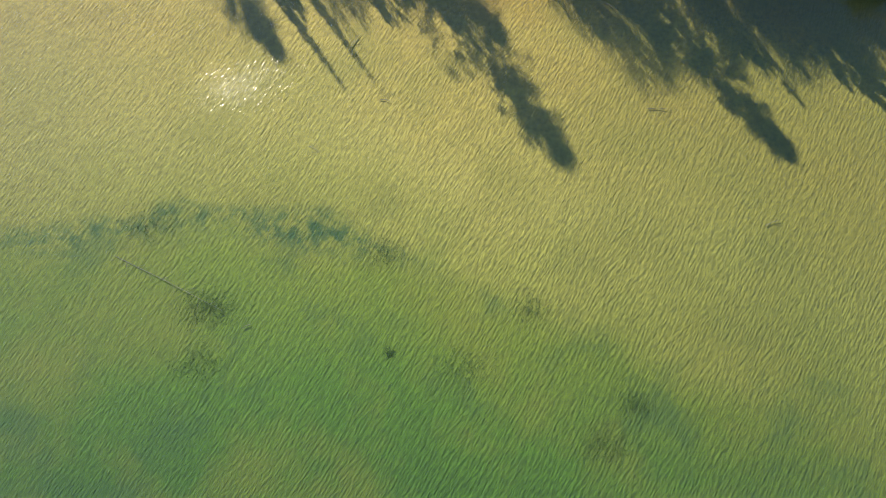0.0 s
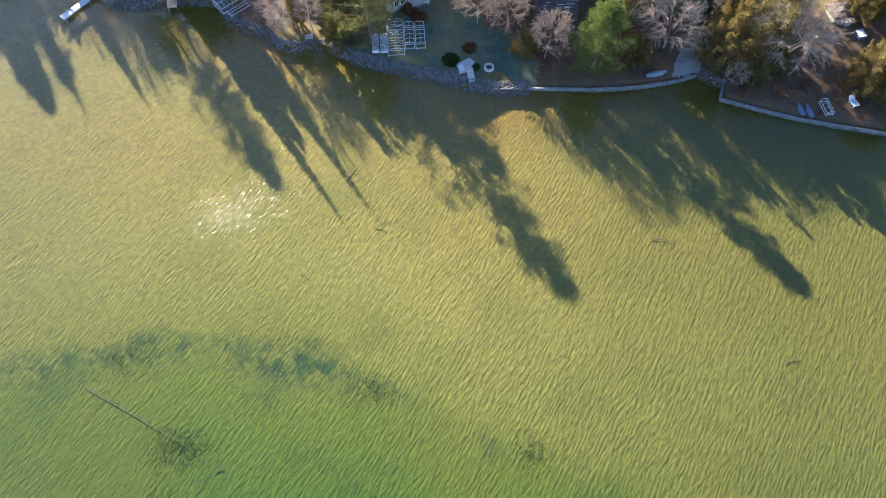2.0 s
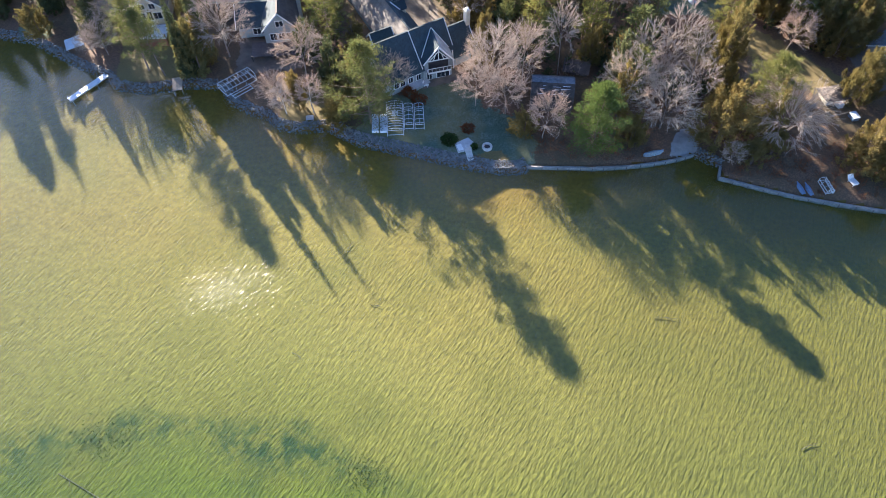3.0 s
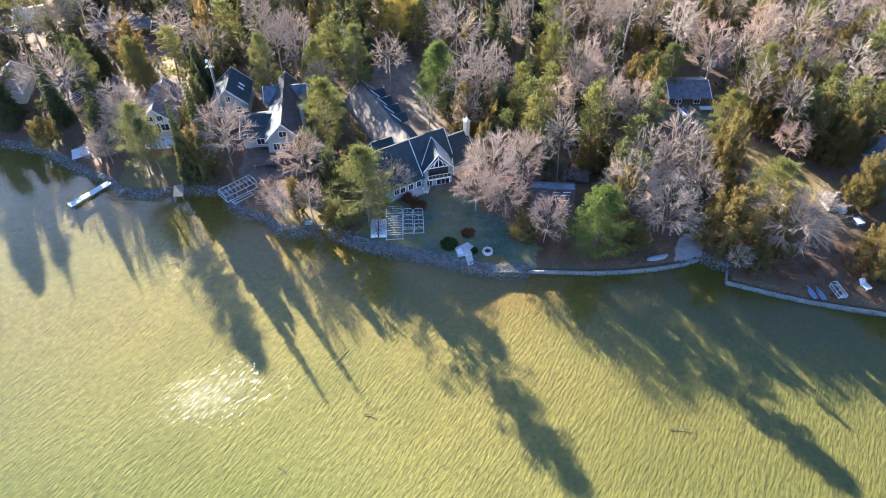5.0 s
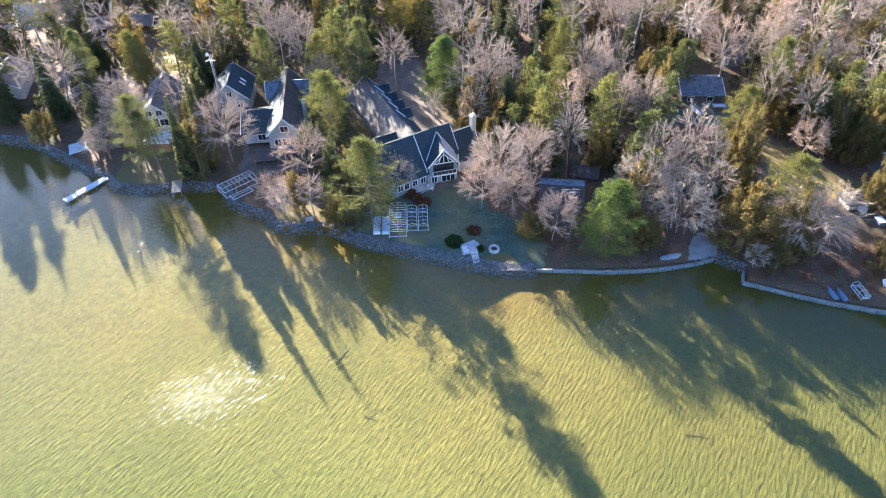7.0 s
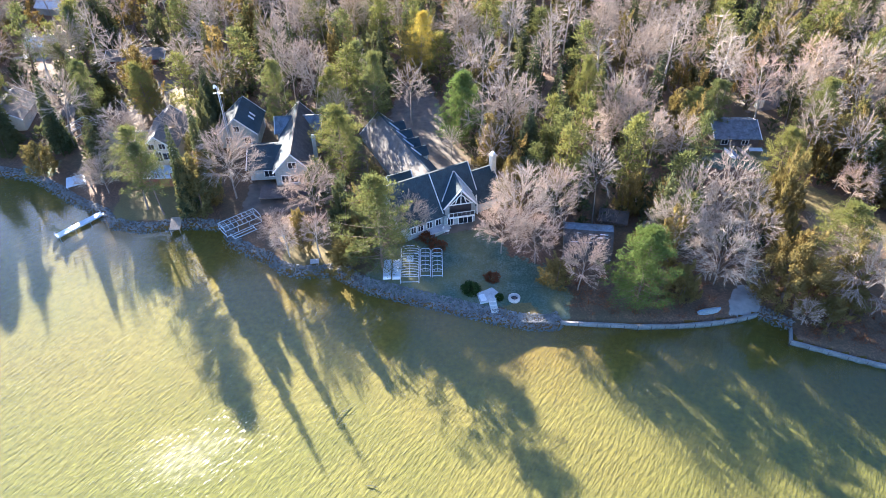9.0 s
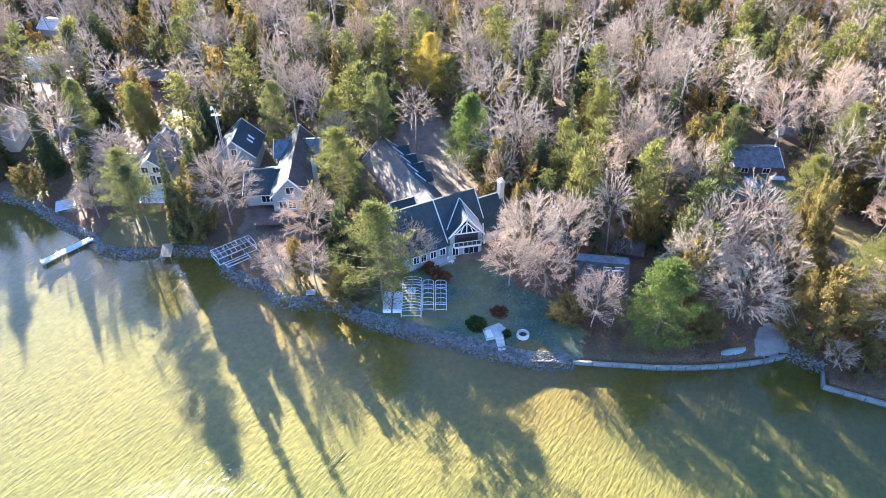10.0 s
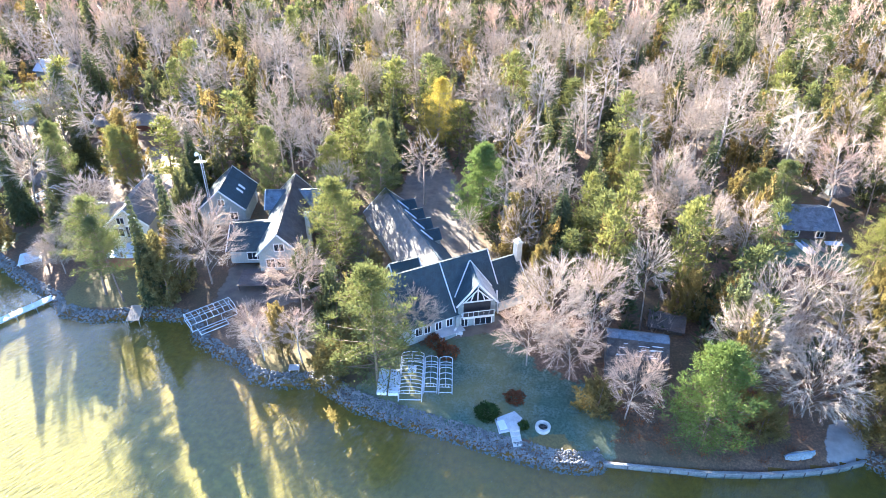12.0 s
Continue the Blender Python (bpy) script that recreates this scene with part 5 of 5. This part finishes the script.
for i in range(34):
    for k in range(3):
        (x0, y0), (x1, y1) = legs[k], legs[(k + 1) % 3]
        lattice.bar((x0, y0, 0.3 + i * 0.41), (x1, y1, 0.5 + i * 0.41), 0.018, sides=4)
part("lattice", lattice, GALV, mast)
aerial = Form().bar((-0.9, 0, 12.9), (0.9, 0, 12.9), 0.03, sides=5)
for i in range(7):
    x = -0.84 + i * 0.28
    aerial.bar((x, -0.6 + 0.05 * i, 12.95), (x, 0.6 - 0.05 * i, 12.95), 0.016, sides=4)
part("aerial", aerial, GALV, mast)
dish = Form()
for i in range(10):
    a, b = 2 * math.pi * i / 10, 2 * math.pi * (i + 1) / 10
    dish.poly((0, 0, 14.2), (-0.35 + 0.1 * math.cos(a), -0.4 + 0.4 * math.cos(a), 14.4 + 0.4 * math.sin(a)), (-0.35 + 0.1 * math.cos(b), -0.4 + 0.4 * math.cos(b), 14.4 + 0.4 * math.sin(b)))
part("dish", dish, WHITE, mast)

# small things on the eastern bank
boat = thing("rowing_boat", "overturned grey rowing boat by the concrete ramp", "boat", ground_pose(37.0, 99.0, 14))
hull = Form()
sect = [(-1.9, 0.25, 0.16), (-1.2, 0.55, 0.4), (0, 0.65, 0.48), (1.2, 0.55, 0.42), (2.0, 0.12, 0.2)]
for (x0, w0, h0), (x1, w1, h1) in zip(sect[:-1], sect[1:]):
    for (a0, b0), (a1, b1) in (((-1, 0), (-0.5, 0.8)), ((-0.5, 0.8), (0, 1)), ((0, 1), (0.5, 0.8)), ((0.5, 0.8), (1, 0))):
        hull.poly((x0, a0 * w0, b0 * h0), (x1, a0 * w1, b0 * h1), (x1, a1 * w1, b1 * h1), (x0, a1 * w0, b1 * h0))
part("hull", hull, SIDING, boat, smooth=True)
part("keel", Form().box(-1.8, -0.03, 0.2, 1.9, 0.03, 0.5), BLUE, boat)
for k, (x, y) in enumerate(((60.3, 90.9), (61.6, 90.6))):
    kayak = thing("kayak", "upturned blue kayak on the bank", "kayak", ground_pose(x, y, 8), "kayaks")
    h = Form()
    for (y0, w0, h0), (y1, w1, h1) in zip([(-1.6, 0.34, 0.2), (-1.0, 0.48, 0.34), (0, 0.52, 0.38)], [(-1.0, 0.48, 0.34), (0, 0.52, 0.38), (1.7, 0.06, 0.14)]):
        for a0, b0, a1, b1 in ((-1, 0, -0.4, 0.9), (-0.4, 0.9, 0.4, 0.9), (0.4, 0.9, 1, 0)):
            h.poly((a0 * w0, y0, b0 * h0), (a1 * w0, y0, b1 * h0), (a1 * w1, y1, b1 * h1), (a0 * w1, y1, b0 * h1))
    part("hull", h, BLUE, kayak, smooth=True)
boat_lift("jet_ski_lift", "small pale lift frame on the east bank", ground_pose(64.4, 90.6, 8), 2.8, 1.3, 4, 0.7)
chair = thing("lounge_chair", "white plastic lounge chair on the east bank", "chair", ground_pose(69.2, 91.6, 20))
part("seat", Form().box(-0.6, -0.9, 0.35, 0.6, 0.5, 0.45), WHITE, chair)
part("backrest", Form().slab((-0.6, 0.5, 0.45), (0.6, 0.5, 0.45), (0.6, 1.0, 1.1), (-0.6, 1.0, 1.1), 0.08), WHITE, chair)
for x in (-0.5, 0.5):
    for y in (-0.8, 0.4):
        part("leg", Form().box(x - 0.05, y - 0.05, 0, x + 0.05, y + 0.05, 0.35), WHITE, chair)
stack = thing("covered_pile", "pile under a bright white cover", "covered pile", ground_pose(72.2, 108.9, 15))
part("cover", Form().prism([(-0.5, -0.9), (0.5, -0.9), (0.6, 0.8), (-0.45, 0.9)], 0, 0.8).prism([(-0.3, -0.6), (0.3, -0.6), (0.35, 0.5), (-0.25, 0.6)], 0.8, 1.15), WHITE, stack)
box = thing("storage_box", "pale blue storage box on the east bank", "storage box", ground_pose(73.9, 105.6, 10))
part("body", Form().box(-0.6, -0.8, 0, 0.6, 0.8, 0.7), BLUE, box)
part("lid", Form().box(-0.66, -0.86, 0.7, 0.66, 0.86, 0.82), TARP, box)
cover = thing("tarpaulin", "blue-white tarpaulin over a frame on the western rocks", "tarpaulin", ground_pose(-73.6, 130.0, 25))
part("sheet", Form().slab((-1.9, -1.7, 0.5), (1.6, -1.3, 0.5), (1.3, 1.6, 0.9), (-1.8, 1.2, 0.9), 0.08), TARP, cover)
for x, y in ((-1.7, -1.5), (1.4, -1.2), (1.2, 1.4), (-1.6, 1.0)):
    part("post", Form().bar((x, y, 0), (x, y, 0.7), 0.05), GALV, cover)
hut = thing("outhouse", "narrow grey outhouse with a white door", "outhouse", ground_pose(63.2, 158.4, 15))
part("wall", Form().box(-0.7, -0.7, 0, 0.7, 0.7, 2.2), SIDING, hut)
part("roof", Form().slab((-0.9, -0.9, 2.3), (0.9, -0.9, 2.3), (0.9, 0.9, 2.6), (-0.9, 0.9, 2.6), 0.1), BROWN_ROOF, hut)
part("door", Form().box(-0.4, -0.75, 0.1, 0.4, -0.7, 1.95), WHITE, hut)
# stored things before the cabin
table = thing("work_table", "pale-topped work table before the cabin", "table", ground_pose(56.6, 140.4, 0))
part("top", Form().box(-1.3, -0.6, 0.8, 1.3, 0.6, 0.88), TARP, table)
for x in (-1.2, 1.2):
    for y in (-0.5, 0.5):
        part("leg", Form().box(x - 0.05, y - 0.05, 0, x + 0.05, y + 0.05, 0.8), WOOD, table)
for k, (x, y, turn, mat_, word) in enumerate(((48.3, 140.2, 85, REDWOOD, "faded red"), (51.5, 139.4, 15, TARP, "pale"), (52.4, 139.5, 12, BLUE, "blue"), (54.3, 140.2, 20, WOOD, "wooden"))):
    canoe = thing("canoe", word + " canoe stored before the cabin", "canoe", ground_pose(x, y, turn), "canoes")
    h = Form()
    for (y0, w0), (y1, w1) in (((-2.0, 0.05), (-1.2, 0.4)), ((-1.2, 0.4), (1.2, 0.4)), ((1.2, 0.4), (2.0, 0.05))):
        for a0, b0, a1, b1 in ((-1, 0.05, -0.5, 0.42), (-0.5, 0.42, 0.5, 0.42), (0.5, 0.42, 1, 0.05)):
            h.poly((a0 * w0, y0, b0), (a1 * w0, y0, b1), (a1 * w1, y1, b1), (a0 * w1, y1, b0))
    part("hull", h, mat_, canoe, smooth=True)


# sunken wood and weed on the lake bed
def sunken(x, y, turn, long, label):
    z = ground_at(x, y)
    log = thing("sunken_log", label, "log", at(x, y, z + 0.1, turn))
    f = Form().bar((-long / 2, 0, 0), (0, 0.15, 0.05), 0.045, 0.04).bar((0, 0.15, 0.05), (long / 2, 0, 0.1), 0.04, 0.02)
    part("stem", f, DARKWOOD, log)
    n = max(1, int(long / 2.2))
    for i in range(n):
        u = (i + 0.5) / n
        side = (1 if i % 2 else -1) * (0.5 + 0.5 * u) * min(1.6, long * 0.16)
        part("branch", Form().bar((long * (u - 0.5) * 0.9, 0.1, 0.05), (long * (u - 0.5) * 0.9 + 0.9, side, 0.22), 0.025, 0.012), DARKWOOD, log)


for row in [(48.8, 47.7, 20, 2.6), (-15.5, 80.5, 60, 3.4), (33.4, 67.2, -4, 3.6), (-21.6, 61.8, -35, 2.4), (-10.5, 70.0, -10, 1.6), (-43.3, 41.1, -28, 19.0), (-31.2, 34.2, 30, 1.2)]:
    sunken(*row, "dark waterlogged branch on the lake bed")


def water_weed():
    """Clumps of dark weed on the lake bed."""
    rnd = np.random.RandomState(31)
    st = []
    for x, y, r, n in [(25, 21.4, 1.3, 260), (20, 15.7, 2.0, 420), (-10.8, 44.6, 1.8, 300), (-37.9, 29.2, 2.0, 320), (10.9, 35.7, 1.6, 260), (-37.2, 37.2, 2.2, 700), (-10.1, 29.7, 0.5, 90), (-47, 50, 2.4, 320), (0.5, 27.5, 2.0, 260)]:
        d = rnd.randn(n, 2) * r * (1, 0.7)
        st.append(np.stack([x + d[:, 0], y + d[:, 1], land_height(x + d[:, 0], y + d[:, 1])], 1))
    st = np.concatenate(st)
    way = np.concatenate([rnd.randn(len(st), 2) * 0.7, np.full((len(st), 1), 0.5)], 1)
    way /= np.linalg.norm(way, axis=1)[:, None]
    v, f = needles(rnd, st, way, rnd.uniform(0.12, 0.35, len(st)), np.full(len(st), 0.13))
    tagged(new("water_weed", raw_mesh("water_weed", v, f, WEED_LEAF)), "dark clumps of weed on the lake bed", "water weed", kind="stuff")


water_weed()


# ---- the woods ----
KEEP_CLEAR = [[(-32, 106), (-32, 122), (-18, 122), (-18, 106)], [(-19, 98), (-19, 117), (-14, 126), (-21, 134), (-27, 150), (-17, 154), (-16, 164), (-7, 164), (-2, 150), (4, 128), (15, 121), (15, 95)],
              [(-50, 114), (-51, 150), (-41, 152), (-27, 149), (-26, 122), (-36, 110)], [(-66, 116), (-66, 147), (-53, 147), (-50, 116)],
              [(-84, 138), (-82, 150), (-76, 172), (-62, 172), (-62, 146), (-66, 138)], [(-92, 152), (-88, 168), (-79, 168), (-80, 150)], [(-88, 175), (-88, 185), (-73, 185), (-73, 175)],
              [(43, 116), (45, 152), (61, 152), (62, 118)], [(60, 150), (61, 162), (66, 162), (66, 150)], [(14, 96), (14, 116.5), (27, 116), (27, 97)],
              [(54, 108), (56, 124), (62, 131), (81, 117), (82, 100), (62, 97)], [(47, 88), (50, 96), (82, 96), (82, 84)], [(39, 96), (40, 106), (48, 108), (48, 96)],
              [(-114, 176), (-114, 192), (-101, 192), (-101, 176)], [(82, 112), (80, 128), (98, 132), (98, 112)], [(-106, 138), (-106, 160), (-91, 160), (-89, 138)],
              [(-122, 202), (-122, 217), (-111, 217), (-111, 202)]]


def fill_woods():
    rnd = random.Random(21)
    cell = {}
    for x, y in TAKEN:
        cell.setdefault((int(x // 4), int(y // 4)), []).append((x, y))

    def free(x, y, gap):
        cx, cy = int(x // 4), int(y // 4)
        return all((x - a) ** 2 + (y - b) ** 2 > gap * gap for i in (-1, 0, 1) for j in (-1, 0, 1) for a, b in cell.get((cx + i, cy + j), ()))

    n = 0
    for _ in range(9000):
        if n >= 840:
            break
        y = rnd.uniform(100, 238)
        x = rnd.uniform(-40 - 0.62 * y, 40 + 0.62 * y)
        gap = rnd.uniform(2.6, 3.9) if y > 142 else rnd.uniform(2.2, 3.2)
        if not free(x, y, gap):
            continue
        px, py = np.array([x]), np.array([y])
        if inland(px, py)[0] < 9 or max(inside(px, py, s)[0] for s in KEEP_CLEAR) > 0.4:
            continue
        east = x > -20
        k = rnd.random()
        mixw = noise.noise((x * 0.03, y * 0.03, 5.0))
        k = min(max(k + mixw * 0.35 + (0.14 if y < 138 else 0.0), 0), 0.999)
        if k < 0.42:
            key, h, w = ("birch_far" if rnd.random() < 0.35 and y > 134 else "bare_far"), rnd.uniform(12, 18), rnd.uniform(6, 9)
        elif k < 0.72 or (y < 140 and k < 0.88):
            key, h, w = "cedar_far", rnd.uniform(8, 14), rnd.uniform(4, 6.5)
        elif k < 0.9:
            key, h, w = "spruce_far", rnd.uniform(10, 17), rnd.uniform(4, 6)
        else:
            key, h, w = "pine_far", rnd.uniform(12, 18), rnd.uniform(5.5, 8.5)
        if y < 150:
            h, w = h * (0.95 if x > 15 else 0.8), w * 0.9
        plant(key, x, y, h, w, rnd.uniform(0, 0.08), rnd.uniform(-3, 3), "woods behind the houses")
        cell.setdefault((int(x // 4), int(y // 4)), []).append((x, y))
        n += 1


fill_woods()


def far_woods():
    """The woods beyond, up to the crest: too many to count."""
    rnd = np.random.RandomState(9)

    def low_bare(s):
        r = np.random.RandomState(s)
        trunk = limb(r, (0, 0, 0), (0, 0, 1), 12, 0.2, 0.05, 4, 0.05, 0.05)
        arms, st, wy = [trunk], [], []
        for i in range(9):
            p, w, _ = on_path(trunk, r.uniform(0.3, 1))
            arm = limb(r, p, aside(r, w, r.uniform(0.5, 0.9)), r.uniform(2, 4), 0.07, 0.02, 2, 0.1, 0.1)
            arms.append(arm)
            for j in range(26):
                q, g, _ = on_path(arm, r.uniform(0.15, 1))
                st.append(q)
                wy.append(aside(r, g, r.uniform(0.3, 0.9)) + (0, 0, 0.2))
        st, wy = np.array(st), np.array(wy)
        nv, nf = needles(r, st, wy, r.uniform(0.7, 1.7, len(st)), np.full(len(st), 0.11))
        av, af = tubes(arms, 3)
        af = np.concatenate([af[:, (0, 1, 2)], af[:, (0, 2, 3)]])
        return np.concatenate([av, nv]), np.concatenate([af, nf + len(av)])

    def low_green(s):
        _, _, v, f = (cedar(s, 11, 5.0, 400) if s % 2 else spruce(s, 14, 5.5, 400))
        c = v.reshape(-1, 3, 3).mean(1, keepdims=True)
        return ((v.reshape(-1, 3, 3) - c) * 1.6 + c).reshape(-1, 3), f

    for name, label, mats, make, seeds, count in (("bare_woods", "grey leafless woods rising towards the skyline", TWIG, low_bare, (1, 2, 3, 4), 740),
                                                   ("cedar_woods", "olive evergreens in the distant woods", CEDAR_LEAF, low_green, (5, 7, 9), 480),
                                                   ("spruce_woods", "dark conifers in the distant woods", SPRUCE_LEAF, low_green, (6, 8), 270)):
        forms = [make(s) for s in seeds]
        vs, fs, n = [], [], 0
        for i in range(count):
            y = 226 + (120 if rnd.rand() < 0.85 else 330) * rnd.rand()
            x = rnd.uniform(-1, 1) * (45 + 0.62 * y)
            v, f = forms[rnd.randint(len(forms))]
            a, s = rnd.uniform(0, 6.28), rnd.uniform(0.8, 1.35)
            c, t = math.cos(a), math.sin(a)
            v = v @ np.array([[c, t, 0], [-t, c, 0], [0, 0, 1]]) * (s, s, s * rnd.uniform(0.85, 1.2))
            vs.append(v + (x, y, ground_at(x, y) - 0.2))
            fs.append(f + n)
            n += len(v)
        tagged(new(name, raw_mesh(name, np.concatenate(vs), np.concatenate(fs), mats)), label, "woods", kind="stuff")


far_woods()


def undergrowth():
    """Saplings and brush on the floor of the woods."""
    rnd = np.random.RandomState(17)
    n = 5200
    y = 112 + 300 * rnd.rand(n) ** 1.3
    x = rnd.uniform(-1, 1, n) * (48 + 0.66 * y)
    ok = inland(x, y) > 10
    for shape in KEEP_CLEAR:
        ok &= inside(x, y, shape) < 0.4
    x, y = x[ok], y[ok]
    z = np.array([ground_at(a, b) for a, b in zip(x, y)])
    for name, label, leaf, pick, per, tall in (("saplings", "low dark evergreen saplings on the forest floor", SPRUCE_LEAF, np.arange(len(x)) % 5 > 1, 34, 2.6),
                                               ("brush", "tangled leafless brush on the forest floor", TWIG, np.arange(len(x)) % 5 < 2, 24, 2.2)):
        c = np.repeat(np.stack([x[pick], y[pick], z[pick]], 1), per, 0)
        k = len(c)
        f = rnd.rand(k)
        spread_ = (1 - f * 0.8)[:, None] * rnd.randn(k, 2) * 0.75
        st = c + np.concatenate([spread_, (f * tall)[:, None]], 1)
        way = np.concatenate([spread_ * 0.8 + rnd.randn(k, 2) * 0.3, rnd.uniform(0.2, 0.9, k)[:, None]], 1)
        way /= np.linalg.norm(way, axis=1)[:, None]
        ln = rnd.uniform(0.7, 1.3, k)
        v, fc = needles(rnd, st, way, ln, ln * (0.5 if leaf is SPRUCE_LEAF else 0.07))
        tagged(new(name, raw_mesh(name, v, fc, leaf)), label, "undergrowth", kind="stuff")


undergrowth()


def bank_brush():
    """Dry tufts and low brush behind the seawalls."""
    rnd = np.random.RandomState(23)
    x, y = rnd.uniform(15, 92, 2600), rnd.uniform(84, 118, 2600)
    d = inland(x, y)
    ok = (d > 1.2) & (d < 13) & (rnd.rand(len(x)) < 0.55)
    for shape in ([(38.5, 97), (39, 107), (48.5, 108), (48, 97)], [(14, 106), (14, 118), (27, 118), (27, 106)]):
        ok &= inside(x, y, shape) < 0.4
    c = np.stack([x[ok], y[ok], [ground_at(a, b) for a, b in zip(x[ok], y[ok])]], 1)
    tall = rnd.uniform(0.25, 0.9, len(c))
    c, tall = np.repeat(c, 22, 0), np.repeat(tall, 22)
    k = len(c)
    side = rnd.randn(k, 2) * 0.28
    st = c + np.concatenate([side, np.zeros((k, 1))], 1)
    way = np.concatenate([side * 1.4 + rnd.randn(k, 2) * 0.25, np.full((k, 1), 0.8)], 1)
    way /= np.linalg.norm(way, axis=1)[:, None]
    v, f = needles(rnd, st, way, tall * rnd.uniform(0.6, 1.2, k), np.full(k, 0.06))
    tagged(new("dry_brush", raw_mesh("dry_brush", v, f, RUST_LEAF)), "dry brown brush and grass tufts behind the seawalls", "undergrowth", kind="stuff")


bank_brush()
